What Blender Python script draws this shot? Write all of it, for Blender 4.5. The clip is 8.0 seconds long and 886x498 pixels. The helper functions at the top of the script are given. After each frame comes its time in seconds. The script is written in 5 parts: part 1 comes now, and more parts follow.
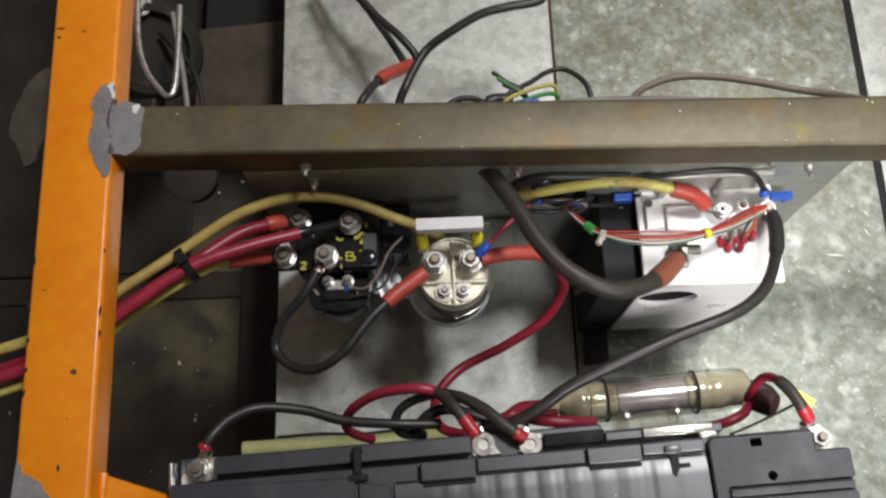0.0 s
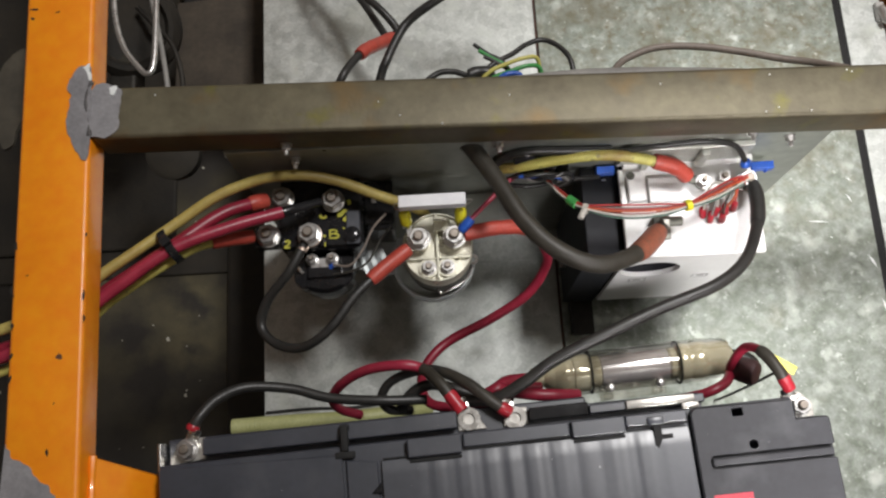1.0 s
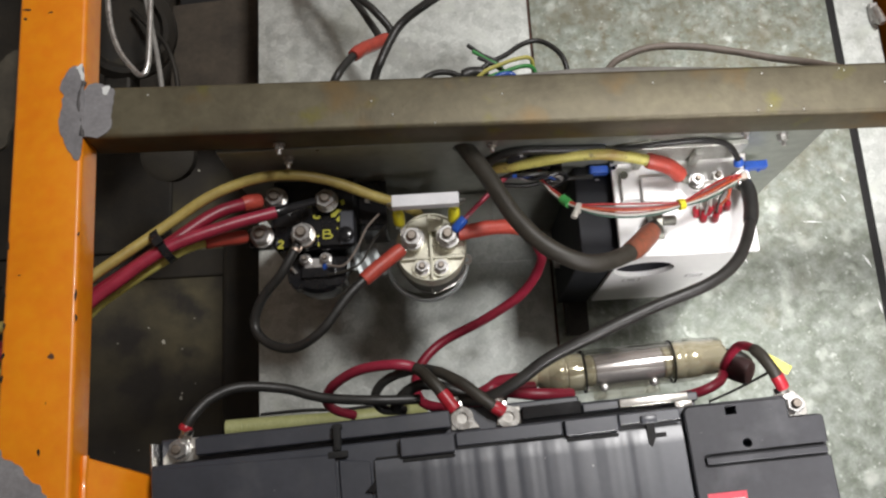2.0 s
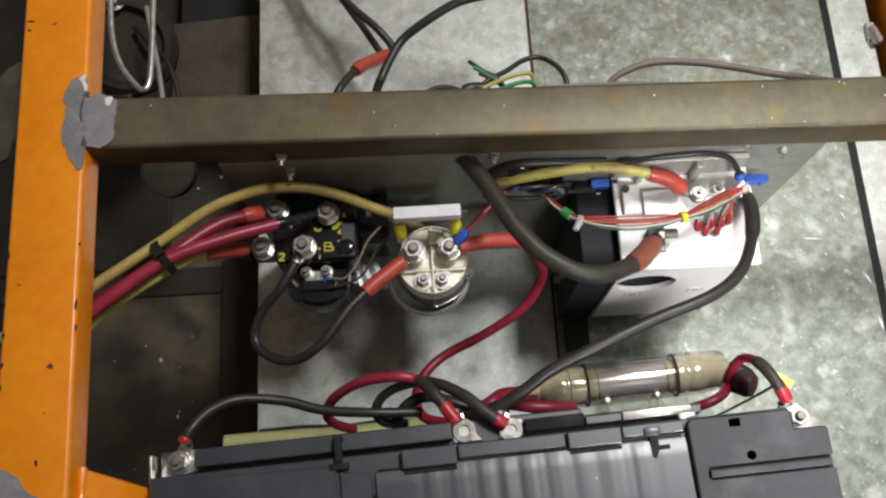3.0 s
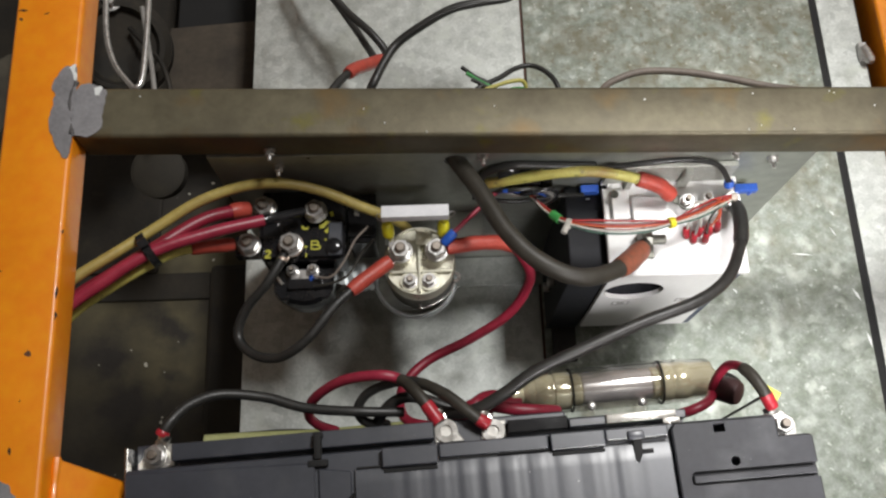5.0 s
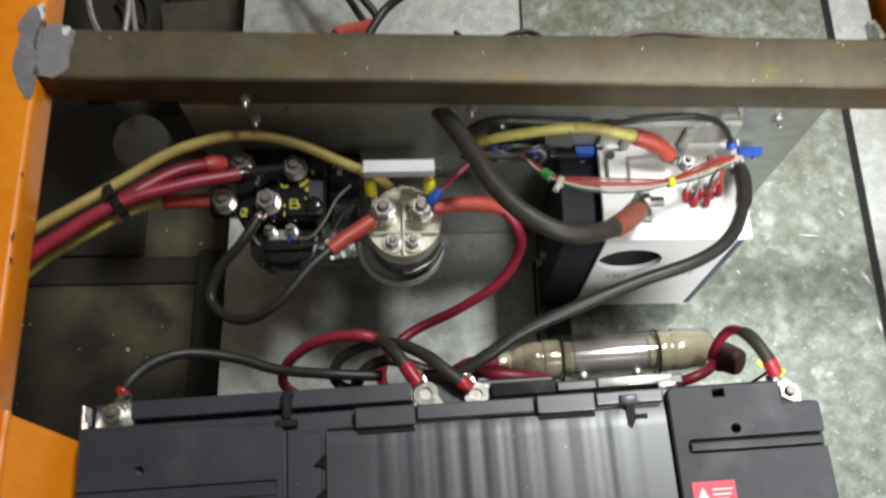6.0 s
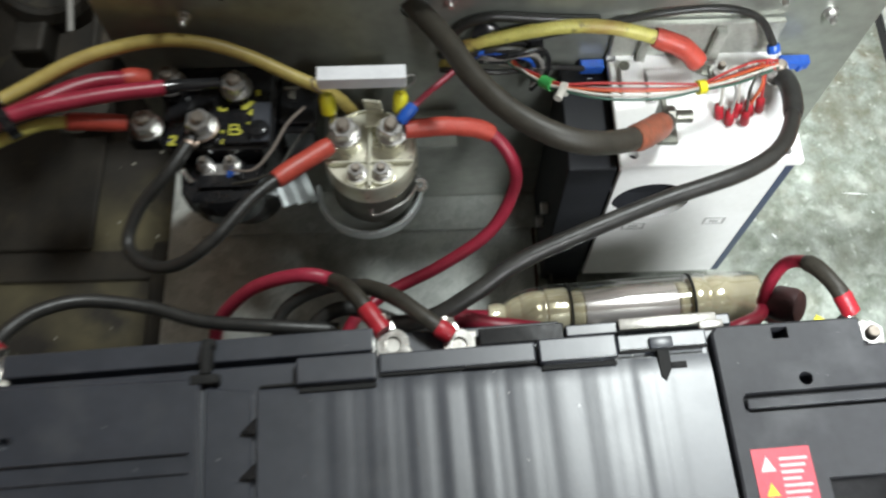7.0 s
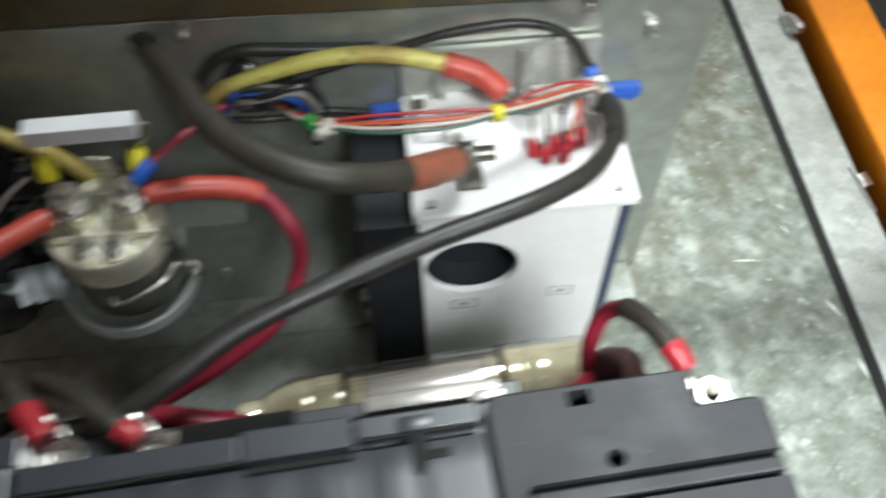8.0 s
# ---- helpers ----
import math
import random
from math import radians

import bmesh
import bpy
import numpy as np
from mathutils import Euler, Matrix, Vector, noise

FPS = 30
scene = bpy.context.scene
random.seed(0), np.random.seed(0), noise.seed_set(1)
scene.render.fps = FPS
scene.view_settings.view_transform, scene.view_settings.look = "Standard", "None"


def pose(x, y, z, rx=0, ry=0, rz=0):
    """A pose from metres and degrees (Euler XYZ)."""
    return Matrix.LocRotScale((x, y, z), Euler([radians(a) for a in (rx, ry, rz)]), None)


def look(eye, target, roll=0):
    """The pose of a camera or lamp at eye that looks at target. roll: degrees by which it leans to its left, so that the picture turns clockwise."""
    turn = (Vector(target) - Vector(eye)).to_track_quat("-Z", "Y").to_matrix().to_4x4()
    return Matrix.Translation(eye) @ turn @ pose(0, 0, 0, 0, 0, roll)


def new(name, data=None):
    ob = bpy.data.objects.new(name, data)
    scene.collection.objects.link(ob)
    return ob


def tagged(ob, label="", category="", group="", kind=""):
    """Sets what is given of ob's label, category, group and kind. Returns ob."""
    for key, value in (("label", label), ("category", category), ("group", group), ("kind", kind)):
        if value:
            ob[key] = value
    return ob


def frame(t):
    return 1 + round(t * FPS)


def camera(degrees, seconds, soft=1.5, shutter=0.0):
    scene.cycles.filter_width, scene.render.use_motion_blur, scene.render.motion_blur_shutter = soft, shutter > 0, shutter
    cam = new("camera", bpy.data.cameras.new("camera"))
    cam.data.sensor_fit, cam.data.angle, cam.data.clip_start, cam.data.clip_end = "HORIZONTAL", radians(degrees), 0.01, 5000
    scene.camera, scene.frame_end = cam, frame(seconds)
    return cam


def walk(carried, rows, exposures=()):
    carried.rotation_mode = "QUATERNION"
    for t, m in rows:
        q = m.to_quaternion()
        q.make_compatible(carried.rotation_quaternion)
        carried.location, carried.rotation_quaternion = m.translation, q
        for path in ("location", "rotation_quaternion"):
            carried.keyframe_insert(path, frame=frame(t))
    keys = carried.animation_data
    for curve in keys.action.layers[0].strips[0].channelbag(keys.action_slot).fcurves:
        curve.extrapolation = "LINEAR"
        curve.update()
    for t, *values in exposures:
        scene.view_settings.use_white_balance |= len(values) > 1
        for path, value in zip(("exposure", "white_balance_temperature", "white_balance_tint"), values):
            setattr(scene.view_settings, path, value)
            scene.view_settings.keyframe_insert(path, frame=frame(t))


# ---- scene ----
cam = camera(53.5, 8.0, soft=2.3, shutter=1.0)
PATH = [
    (0, (0.0277, 0.1622, 0.7948), (-0.0043, 0.7448, -1.1182), -5.25),
    (0.5, (0.0278, 0.1681, 0.7967), (0.0123, 0.7006, -1.1310), -4.48),
    (1, (0.0329, 0.1693, 0.7981), (0.0194, 0.6743, -1.1370), -4.77),
    (1.5, (0.0375, 0.1614, 0.7970), (0.0191, 0.6850, -1.1332), -5.41),
    (1.7, (0.0375, 0.1654, 0.7970), (0.0212, 0.6788, -1.1359), -5.23),
    (2.8, (0.0320, 0.1604, 0.7939), (0.0341, 0.7179, -1.1269), -2.97),
    (3, (0.0320, 0.1564, 0.7929), (0.0343, 0.7300, -1.1231), -3.05),
    (3.5, (0.0301, 0.1508, 0.7903), (0.0417, 0.7511, -1.1175), -2.09),
    (4, (0.0306, 0.1459, 0.7878), (0.0463, 0.7646, -1.1141), -1.47),
    (4.5, (0.0310, 0.1435, 0.7870), (0.0531, 0.7659, -1.1136), -0.52),
    (4.7, (0.0330, 0.1445, 0.7870), (0.0530, 0.7639, -1.1146), -0.43),
    (5.8, (0.0460, 0.1146, 0.7526), (0.0561, 0.7894, -1.1301), -0.34),
    (6, (0.0500, 0.1106, 0.7386), (0.0540, 0.7878, -1.1433), -0.65),
    (6.5, (0.0648, 0.0949, 0.6747), (0.0106, 0.8148, -1.1905), -5.05),
    (7, (0.0615, 0.0897, 0.6027), (0.0694, 0.8760, -1.2362), -1.11),
    (7.5, (0.0952, 0.0916, 0.5392), (0.1593, 1.0590, -1.2101), 0.02),
    (8, (0.1561, 0.0971, 0.4965), (0.2397, 1.1752, -1.1860), -1.67),
]
walk(cam, [(t, look(eye, target, roll)) for t, eye, target, roll in PATH], exposures=[(0, -0.11, 6500, 17), (4.5, -0.06, 6480, 16), (6, -0.04, 6350, 12), (6.5, 0.02, 6200, 9), (7, 0.18, 6150, 8), (7.5, 0.22, 6080, 7), (8, 0.0, 6080, 7)])


# ---- world and lights ----
world = bpy.data.worlds.new("world")
scene.world = world
world.use_nodes = True
world.node_tree.nodes["Background"].inputs[0].default_value = (0.9, 0.95, 1.0, 1)
world.node_tree.nodes["Background"].inputs[1].default_value = 0.03


def area_lamp(x, y, z, sx, sy, watts, colour, turn=0.0):
    data = bpy.data.lights.new("unseen_light", "AREA")
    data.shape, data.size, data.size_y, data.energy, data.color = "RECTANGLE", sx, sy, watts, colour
    ob = new("unseen_light", data)
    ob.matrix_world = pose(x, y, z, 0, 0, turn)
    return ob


area_lamp(0.74, 0.90, 2.2, 0.34, 0.5, 38.5, (0.98, 1.0, 0.95))
# unseen fill lamp added at the front right, its cone narrowed by spread
side = area_lamp(0, 0, 0, 0.20, 0.20, 0.72, (1.0, 1.0, 0.97))
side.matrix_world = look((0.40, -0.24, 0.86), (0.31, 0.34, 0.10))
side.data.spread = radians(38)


# ---- materials ----
def material(name, a, b=None, rough=0.5, metal=0.0, scale=40.0, bump=0.0, bump_scale=None, fine=None, rough_var=0.1, detail=5.0, coat=0.0, spread=(0.35, 0.68)):
    """Two-tone noise material: a and b are base colours, scale is in cycles per metre."""
    m = bpy.data.materials.new(name)
    m.use_nodes = True
    n, l = m.node_tree.nodes, m.node_tree.links
    p = n["Principled BSDF"]
    p.inputs["Roughness"].default_value, p.inputs["Metallic"].default_value = rough, metal
    p.inputs["Coat Weight"].default_value = coat
    b = b or tuple(c * 0.75 for c in a)
    tc = n.new("ShaderNodeTexCoord")
    big = n.new("ShaderNodeTexNoise")
    big.inputs["Scale"].default_value, big.inputs["Detail"].default_value, big.inputs["Roughness"].default_value = scale, detail, 0.62
    l.new(tc.outputs["Object"], big.inputs["Vector"])
    ramp = n.new("ShaderNodeValToRGB")
    ramp.color_ramp.elements[0].position, ramp.color_ramp.elements[1].position = spread
    ramp.color_ramp.elements[0].color, ramp.color_ramp.elements[1].color = (*b, 1), (*a, 1)
    l.new(big.outputs["Fac"], ramp.inputs["Fac"])
    small = n.new("ShaderNodeTexNoise")
    small.inputs["Scale"].default_value, small.inputs["Detail"].default_value = fine or scale * 9, 3
    l.new(tc.outputs["Object"], small.inputs["Vector"])
    mix = n.new("ShaderNodeMix")
    mix.data_type, mix.blend_type = "RGBA", "OVERLAY"
    mix.inputs[0].default_value = 0.25
    l.new(ramp.outputs["Color"], mix.inputs[6])
    l.new(small.outputs["Fac"], mix.inputs[7])
    l.new(mix.outputs[2], p.inputs["Base Color"])
    rr = n.new("ShaderNodeMapRange")
    rr.inputs[3].default_value, rr.inputs[4].default_value = max(0.02, rough - rough_var), min(1, rough + rough_var)
    l.new(big.outputs["Fac"], rr.inputs[0])
    l.new(rr.outputs[0], p.inputs["Roughness"])
    if bump:
        bm_ = n.new("ShaderNodeBump")
        bm_.inputs["Strength"].default_value, bm_.inputs["Distance"].default_value = bump, 0.001
        bn = n.new("ShaderNodeTexNoise")
        bn.inputs["Scale"].default_value, bn.inputs["Detail"].default_value = bump_scale or scale * 5, 4
        l.new(tc.outputs["Object"], bn.inputs["Vector"])
        l.new(bn.outputs["Fac"], bm_.inputs["Height"])
        l.new(bm_.outputs["Normal"], p.inputs["Normal"])
    return m


def add_spots(m, colour, scale, threshold, sharp=0.04, metal=None, detail=6.0, near=None):
    """Chips, stains, rust spots or painted light and shade laid into a material."""
    n, l = m.node_tree.nodes, m.node_tree.links
    p = n["Principled BSDF"]
    src = p.inputs["Base Color"].links[0].from_socket
    tc = n.new("ShaderNodeTexCoord")
    t = n.new("ShaderNodeTexNoise")
    t.inputs["Scale"].default_value, t.inputs["Detail"].default_value = scale, detail
    l.new(tc.outputs["Object"], t.inputs["Vector"])
    r = n.new("ShaderNodeMapRange")
    r.inputs[1].default_value, r.inputs[2].default_value = threshold, threshold + sharp
    l.new(t.outputs["Fac"], r.inputs[0])
    mix = n.new("ShaderNodeMix")
    mix.data_type = "RGBA"
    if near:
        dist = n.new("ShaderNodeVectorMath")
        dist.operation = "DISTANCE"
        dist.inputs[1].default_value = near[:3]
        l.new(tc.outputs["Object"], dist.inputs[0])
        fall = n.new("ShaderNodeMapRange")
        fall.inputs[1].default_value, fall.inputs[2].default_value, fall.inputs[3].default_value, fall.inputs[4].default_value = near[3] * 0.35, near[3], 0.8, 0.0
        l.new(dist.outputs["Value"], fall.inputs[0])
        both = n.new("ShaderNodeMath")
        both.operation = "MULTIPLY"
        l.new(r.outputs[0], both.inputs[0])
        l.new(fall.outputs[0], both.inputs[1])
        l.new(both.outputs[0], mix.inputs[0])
    else:
        l.new(r.outputs[0], mix.inputs[0])
    l.new(src, mix.inputs[6])
    mix.inputs[7].default_value = (*colour, 1)
    l.new(mix.outputs[2], p.inputs["Base Color"])
    return m


def spangled(name, a, b, rough, scale=160, stain=(0.2, 0.17, 0.11), stained=0.62, near=None, metal=0.5):
    """Galvanised sheet: fine mottled zinc with pale flecks, grime blotches and stains."""
    m = material(name, a, b, rough, metal, 65, 0.06, 300, fine=420, rough_var=0.14, detail=9.0, spread=(0.38, 0.62))
    n, l = m.node_tree.nodes, m.node_tree.links
    p = n["Principled BSDF"]
    src = p.inputs["Base Color"].links[0].from_socket
    tc = n.new("ShaderNodeTexCoord")
    v = n.new("ShaderNodeTexVoronoi")
    v.inputs["Scale"].default_value = scale
    l.new(tc.outputs["Object"], v.inputs["Vector"])
    sep = n.new("ShaderNodeSeparateColor")
    l.new(v.outputs["Color"], sep.inputs[0])
    mr = n.new("ShaderNodeMapRange")
    mr.inputs[3].default_value, mr.inputs[4].default_value = 0.86, 1.1
    l.new(sep.outputs[0], mr.inputs[0])
    mul = n.new("ShaderNodeMix")
    mul.data_type, mul.blend_type = "RGBA", "MULTIPLY"
    mul.inputs[0].default_value = 1.0
    l.new(src, mul.inputs[6])
    l.new(mr.outputs[0], mul.inputs[7])
    l.new(mul.outputs[2], p.inputs["Base Color"])
    add_spots(m, (0.53, 0.56, 0.51), 42, 0.56, 0.18, detail=9.0)
    add_spots(m, (0.64, 0.67, 0.63), 75, 0.64, 0.12, detail=4.0)
    add_spots(m, (0.20, 0.205, 0.165), 20, 0.60, 0.2, detail=9.0)
    add_spots(m, stain, 11, stained, 0.22, detail=8.0)
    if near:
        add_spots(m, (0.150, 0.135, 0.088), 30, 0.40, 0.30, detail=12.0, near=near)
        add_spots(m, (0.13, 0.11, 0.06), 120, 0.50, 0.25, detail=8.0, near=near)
        add_spots(m, (0.56, 0.585, 0.53), 140, 0.64, 0.14, detail=4.0)
    return m


M_ORANGE = add_spots(material("orange_paint", (0.92, 0.295, 0.005), (0.82, 0.245, 0.005), 0.38, 0, 14, 0.08, 500, coat=0.15), (0.10, 0.05, 0.03), 60, 0.765, 0.02)
M_PRIMER = material("grey_weld_primer", (0.30, 0.295, 0.305), (0.22, 0.215, 0.225), 0.5, 0.15, 45, 0.6, 130)
M_PRIMER_DARK = material("dark_weld_crease", (0.10, 0.095, 0.095), (0.06, 0.055, 0.055), 0.6, 0.2, 90, 0.5, 260)
M_BEAM = add_spots(material("raw_steel_tube", (0.142, 0.125, 0.080), (0.084, 0.071, 0.045), 0.46, 0.45, 16, 0.12, 350), (0.17, 0.105, 0.035), 22, 0.56, 0.2)
# Olive-yellow blotches paint in the yellow cable's reflection along with rust.
add_spots(M_BEAM, (0.15, 0.135, 0.03), 34, 0.60, 0.12)
add_spots(M_BEAM, (0.05, 0.04, 0.03), 9, 0.55, 0.25)
add_spots(M_BEAM, (0.62, 0.6, 0.55), 240, 0.785, 0.015, detail=2.0)
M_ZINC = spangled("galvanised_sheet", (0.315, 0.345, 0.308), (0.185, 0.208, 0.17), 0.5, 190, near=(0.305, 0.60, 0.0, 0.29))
M_ZINC_SMOOTH = spangled("smooth_galvanised_sheet", (0.53, 0.55, 0.525), (0.44, 0.46, 0.435), 0.48, 120, (0.27, 0.27, 0.22), 0.58, metal=0.65)
M_PANEL = material("dull_zinc_panel", (0.37, 0.39, 0.35), (0.28, 0.29, 0.26), 0.36, 0.55, 12, 0.05, 300)
M_SEAM = material("rusty_seam", (0.13, 0.055, 0.035), (0.05, 0.03, 0.025), 0.8, 0, 60)
# Shade painted near-black; lit ground painted as an olive patch.
M_CONCRETE = add_spots(material("shade_toned_concrete", (0.030, 0.025, 0.019), (0.016, 0.013, 0.010), 0.75, 0, 8, 0.4, 150), (0.15, 0.128, 0.066), 13, 0.38, 0.34, detail=7.0, near=(-0.280, 0.41, -0.25, 0.22))
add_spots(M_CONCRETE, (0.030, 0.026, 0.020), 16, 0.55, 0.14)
add_spots(M_CONCRETE, (0.5, 0.48, 0.4), 70, 0.735, 0.02, detail=2.0)
M_WALL = material("pale_bounce_wall", (0.78, 0.73, 0.68), (0.72, 0.67, 0.62), 0.9, 0, 3)
M_DARKSTEEL = material("dirty_dark_steel", (0.05, 0.045, 0.038), (0.022, 0.020, 0.017), 0.55, 0.5, 30, 0.3, 200)
# Near-black for the floor shade strips, and grime on the hub drum.
M_SHADE_GRIME = add_spots(material("shade_black_and_grime", (0.032, 0.026, 0.018), (0.014, 0.012, 0.009), 0.8, 0, 22, 0.5, 120), (0.06, 0.05, 0.028), 26, 0.66, 0.16)
M_GRIMY = material("grimy_grey_plate", (0.095, 0.083, 0.06), (0.05, 0.044, 0.034), 0.6, 0.2, 25, 0.3, 200)
M_BLACK_PLASTIC = material("black_battery_plastic", (0.039, 0.043, 0.057), (0.028, 0.032, 0.043), 0.36, 0, 25, 0.02, 700, rough_var=0.06)
M_BLACK_PLASTIC.node_tree.nodes["Principled BSDF"].inputs["Specular IOR Level"].default_value = 1.0
add_spots(M_BLACK_PLASTIC, (0.070, 0.073, 0.082), 30, 0.58, 0.24, detail=9.0)
add_spots(M_BLACK_PLASTIC, (0.30, 0.30, 0.31), 330, 0.765, 0.02, detail=2.0)
M_BLACK_DULL = material("dull_black_plastic", (0.036, 0.037, 0.043), (0.026, 0.027, 0.032), 0.55, 0, 25, 0.05, 900, rough_var=0.16)
add_spots(M_BLACK_DULL, (0.075, 0.077, 0.083), 34, 0.56, 0.22, detail=9.0)
add_spots(M_BLACK_DULL, (0.24, 0.24, 0.25), 330, 0.765, 0.02, detail=2.0)
M_BLACK_DEEP = material("black_gloss_moulding", (0.020, 0.020, 0.022), (0.012, 0.012, 0.013), 0.16, 0, 60, 0.05)
M_BLACK_METAL = material("black_anodised", (0.009, 0.010, 0.014), (0.006, 0.007, 0.010), 0.7, 0.0, 60, 0.05)
# Black for dark gaps and voids, and for real rubber rings.
M_GAP = material("gap_shade_and_rubber", (0.012, 0.012, 0.012), (0.008, 0.008, 0.008), 0.8)
M_RUBBER = material("black_cable_rubber", (0.030, 0.029, 0.027), (0.020, 0.020, 0.019), 0.40, 0, 120, 0.15, 600)
M_RUBBER_GREY = material("dusty_black_rubber", (0.047, 0.042, 0.033), (0.030, 0.027, 0.021), 0.48, 0, 90, 0.2, 600)
M_RUBBER_MID = material("worn_black_rubber", (0.034, 0.033, 0.030), (0.022, 0.021, 0.020), 0.38, 0, 90, 0.15, 600)
M_RED = material("dark_red_cable", (0.30, 0.018, 0.042), (0.20, 0.012, 0.026), 0.38, 0, 80, 0.1)
M_RED_BRIGHT = material("red_cable", (0.38, 0.030, 0.062), (0.27, 0.02, 0.042), 0.38, 0, 80, 0.08)
M_SHRINK = material("orange_red_heat_shrink", (0.52, 0.078, 0.052), (0.40, 0.055, 0.038), 0.42, 0, 110, 0.25, 400)
M_SHRINK_BROWN = material("faded_heat_shrink", (0.33, 0.09, 0.05), (0.18, 0.07, 0.04), 0.5, 0, 130, 0.3)
M_RED_TIP = material("red_shrink_tip", (0.47, 0.025, 0.04), (0.36, 0.018, 0.028), 0.35, 0, 200)
M_YELLOW = add_spots(material("yellow_cable", (0.63, 0.585, 0.16), (0.50, 0.45, 0.11), 0.42, 0, 60, 0.1), (0.34, 0.21, 0.06), 28, 0.54, 0.16)
add_spots(M_YELLOW, (0.12, 0.09, 0.035), 120, 0.64, 0.1)
# Browner than M_YELLOW: the beam's shade is mixed into this cable's colour.
M_YELLOW_SHADED = add_spots(material("shaded_dirty_yellow", (0.54, 0.45, 0.13), (0.38, 0.28, 0.08), 0.45, 0, 30, 0.1), (0.24, 0.14, 0.05), 15, 0.52, 0.2)
M_YELLOW_BRIGHT = material("yellow_crimp", (0.75, 0.68, 0.03), (0.65, 0.58, 0.02), 0.35)
M_YELLOW_PAINT = material("yellow_marking_paint", (0.55, 0.53, 0.05), (0.42, 0.40, 0.04), 0.6, 0, 300)
M_BLUE = material("blue_crimp", (0.03, 0.12, 0.55), (0.02, 0.09, 0.42), 0.3)
M_WHITE = material("white_painted_plate", (0.86, 0.86, 0.85), (0.80, 0.80, 0.785), 0.35, 0, 30, 0.03)
M_WHITE_GREY = material("brushed_aluminium", (0.60, 0.61, 0.56), (0.42, 0.43, 0.39), 0.35, 0.6, 40, 0.05)
M_CERAMIC = material("white_ceramic", (0.78, 0.78, 0.80), (0.7, 0.7, 0.72), 0.5)
M_STUD = material("dull_brown_steel", (0.34, 0.30, 0.26), (0.22, 0.19, 0.16), 0.42, 0.8, 200, 0.1)
M_STEEL = material("zinc_plated_steel", (0.74, 0.73, 0.71), (0.58, 0.57, 0.56), 0.30, 0.92, 250, 0.05)
M_COPPER = material("tinned_copper_lug", (0.66, 0.53, 0.44), (0.56, 0.43, 0.34), 0.42, 0.7, 200)
M_TIN = material("tinned_lug", (0.70, 0.685, 0.65), (0.58, 0.565, 0.53), 0.26, 1.0, 200)
M_CAP = material("cadmium_plated_cap", (0.80, 0.785, 0.66), (0.64, 0.62, 0.50), 0.3, 0.6, 90, 0.1)
M_CAN = material("grey_solenoid_can", (0.20, 0.20, 0.17), (0.14, 0.14, 0.12), 0.42, 0.7, 60, 0.08)
M_BRACKET = material("zinc_bracket", (0.62, 0.66, 0.66), (0.50, 0.54, 0.54), 0.40, 0.4, 60, 0.08)
M_BRASS = material("nickel_gilt_cap", (0.92, 0.87, 0.66), (0.78, 0.72, 0.50), 0.16, 0.35, 50, 0.02, rough_var=0.05)
M_PAD = material("bright_tinned_plate", (0.68, 0.665, 0.62), (0.56, 0.54, 0.5), 0.32, 0.7, 120, 0.1)
M_GREEN = material("green_sleeve", (0.05, 0.33, 0.08), (0.04, 0.25, 0.06), 0.4)
M_LIME = material("yellow_green_hose", (0.42, 0.43, 0.20), (0.33, 0.34, 0.14), 0.5, 0, 60)
M_ORANGEWIRE = material("orange_wire", (0.46, 0.09, 0.03), (0.34, 0.065, 0.02), 0.4)
M_WHITEWIRE = material("white_wire", (0.52, 0.50, 0.45), (0.42, 0.40, 0.36), 0.45)
M_GREYWIRE = material("grey_wire", (0.30, 0.29, 0.27), (0.22, 0.21, 0.2), 0.45)
M_REDWIRE = material("red_wire", (0.38, 0.035, 0.032), (0.27, 0.022, 0.022), 0.4)
M_DARKGREEN = material("dark_green_wire", (0.06, 0.12, 0.09), (0.04, 0.09, 0.065), 0.4)
M_SCRATCH = material("bare_bright_zinc", (0.85, 0.87, 0.86), (0.75, 0.77, 0.76), 0.4, 0.1, 300)
M_CONDUIT = material("grey_brown_conduit", (0.27, 0.225, 0.19), (0.2, 0.165, 0.14), 0.5)
M_LABEL = material("red_warning_label", (0.62, 0.07, 0.10), (0.54, 0.055, 0.08), 0.4)
M_PRINT = material("white_print", (0.80, 0.68, 0.68), (0.74, 0.6, 0.6), 0.5)

M_CLEAR = bpy.data.materials.new("clear_plastic")
M_CLEAR.use_nodes = True
_n, _l = M_CLEAR.node_tree.nodes, M_CLEAR.node_tree.links
_see, _gloss, _mix, _face, _fac = _n.new("ShaderNodeBsdfTransparent"), _n.new("ShaderNodeBsdfGlossy"), _n.new("ShaderNodeMixShader"), _n.new("ShaderNodeLayerWeight"), _n.new("ShaderNodeMapRange")
_see.inputs[0].default_value = (0.97, 0.96, 0.93, 1)
_gloss.inputs["Roughness"].default_value = 0.10
_face.inputs[0].default_value = 0.3
_fac.inputs[3].default_value, _fac.inputs[4].default_value = 0.12, 0.6
_l.new(_face.outputs["Facing"], _fac.inputs[0])
_l.new(_fac.outputs[0], _mix.inputs[0])
_l.new(_see.outputs[0], _mix.inputs[1])
_l.new(_gloss.outputs[0], _mix.inputs[2])
_l.new(_mix.outputs[0], _n["Material Output"].inputs[0])


# ---- builders ----
def thing(name, base, label, category, group="", kind=""):
    ob = new(name)
    ob.empty_display_size = 0.02
    ob.location = base
    return tagged(ob, label, category, group, kind)


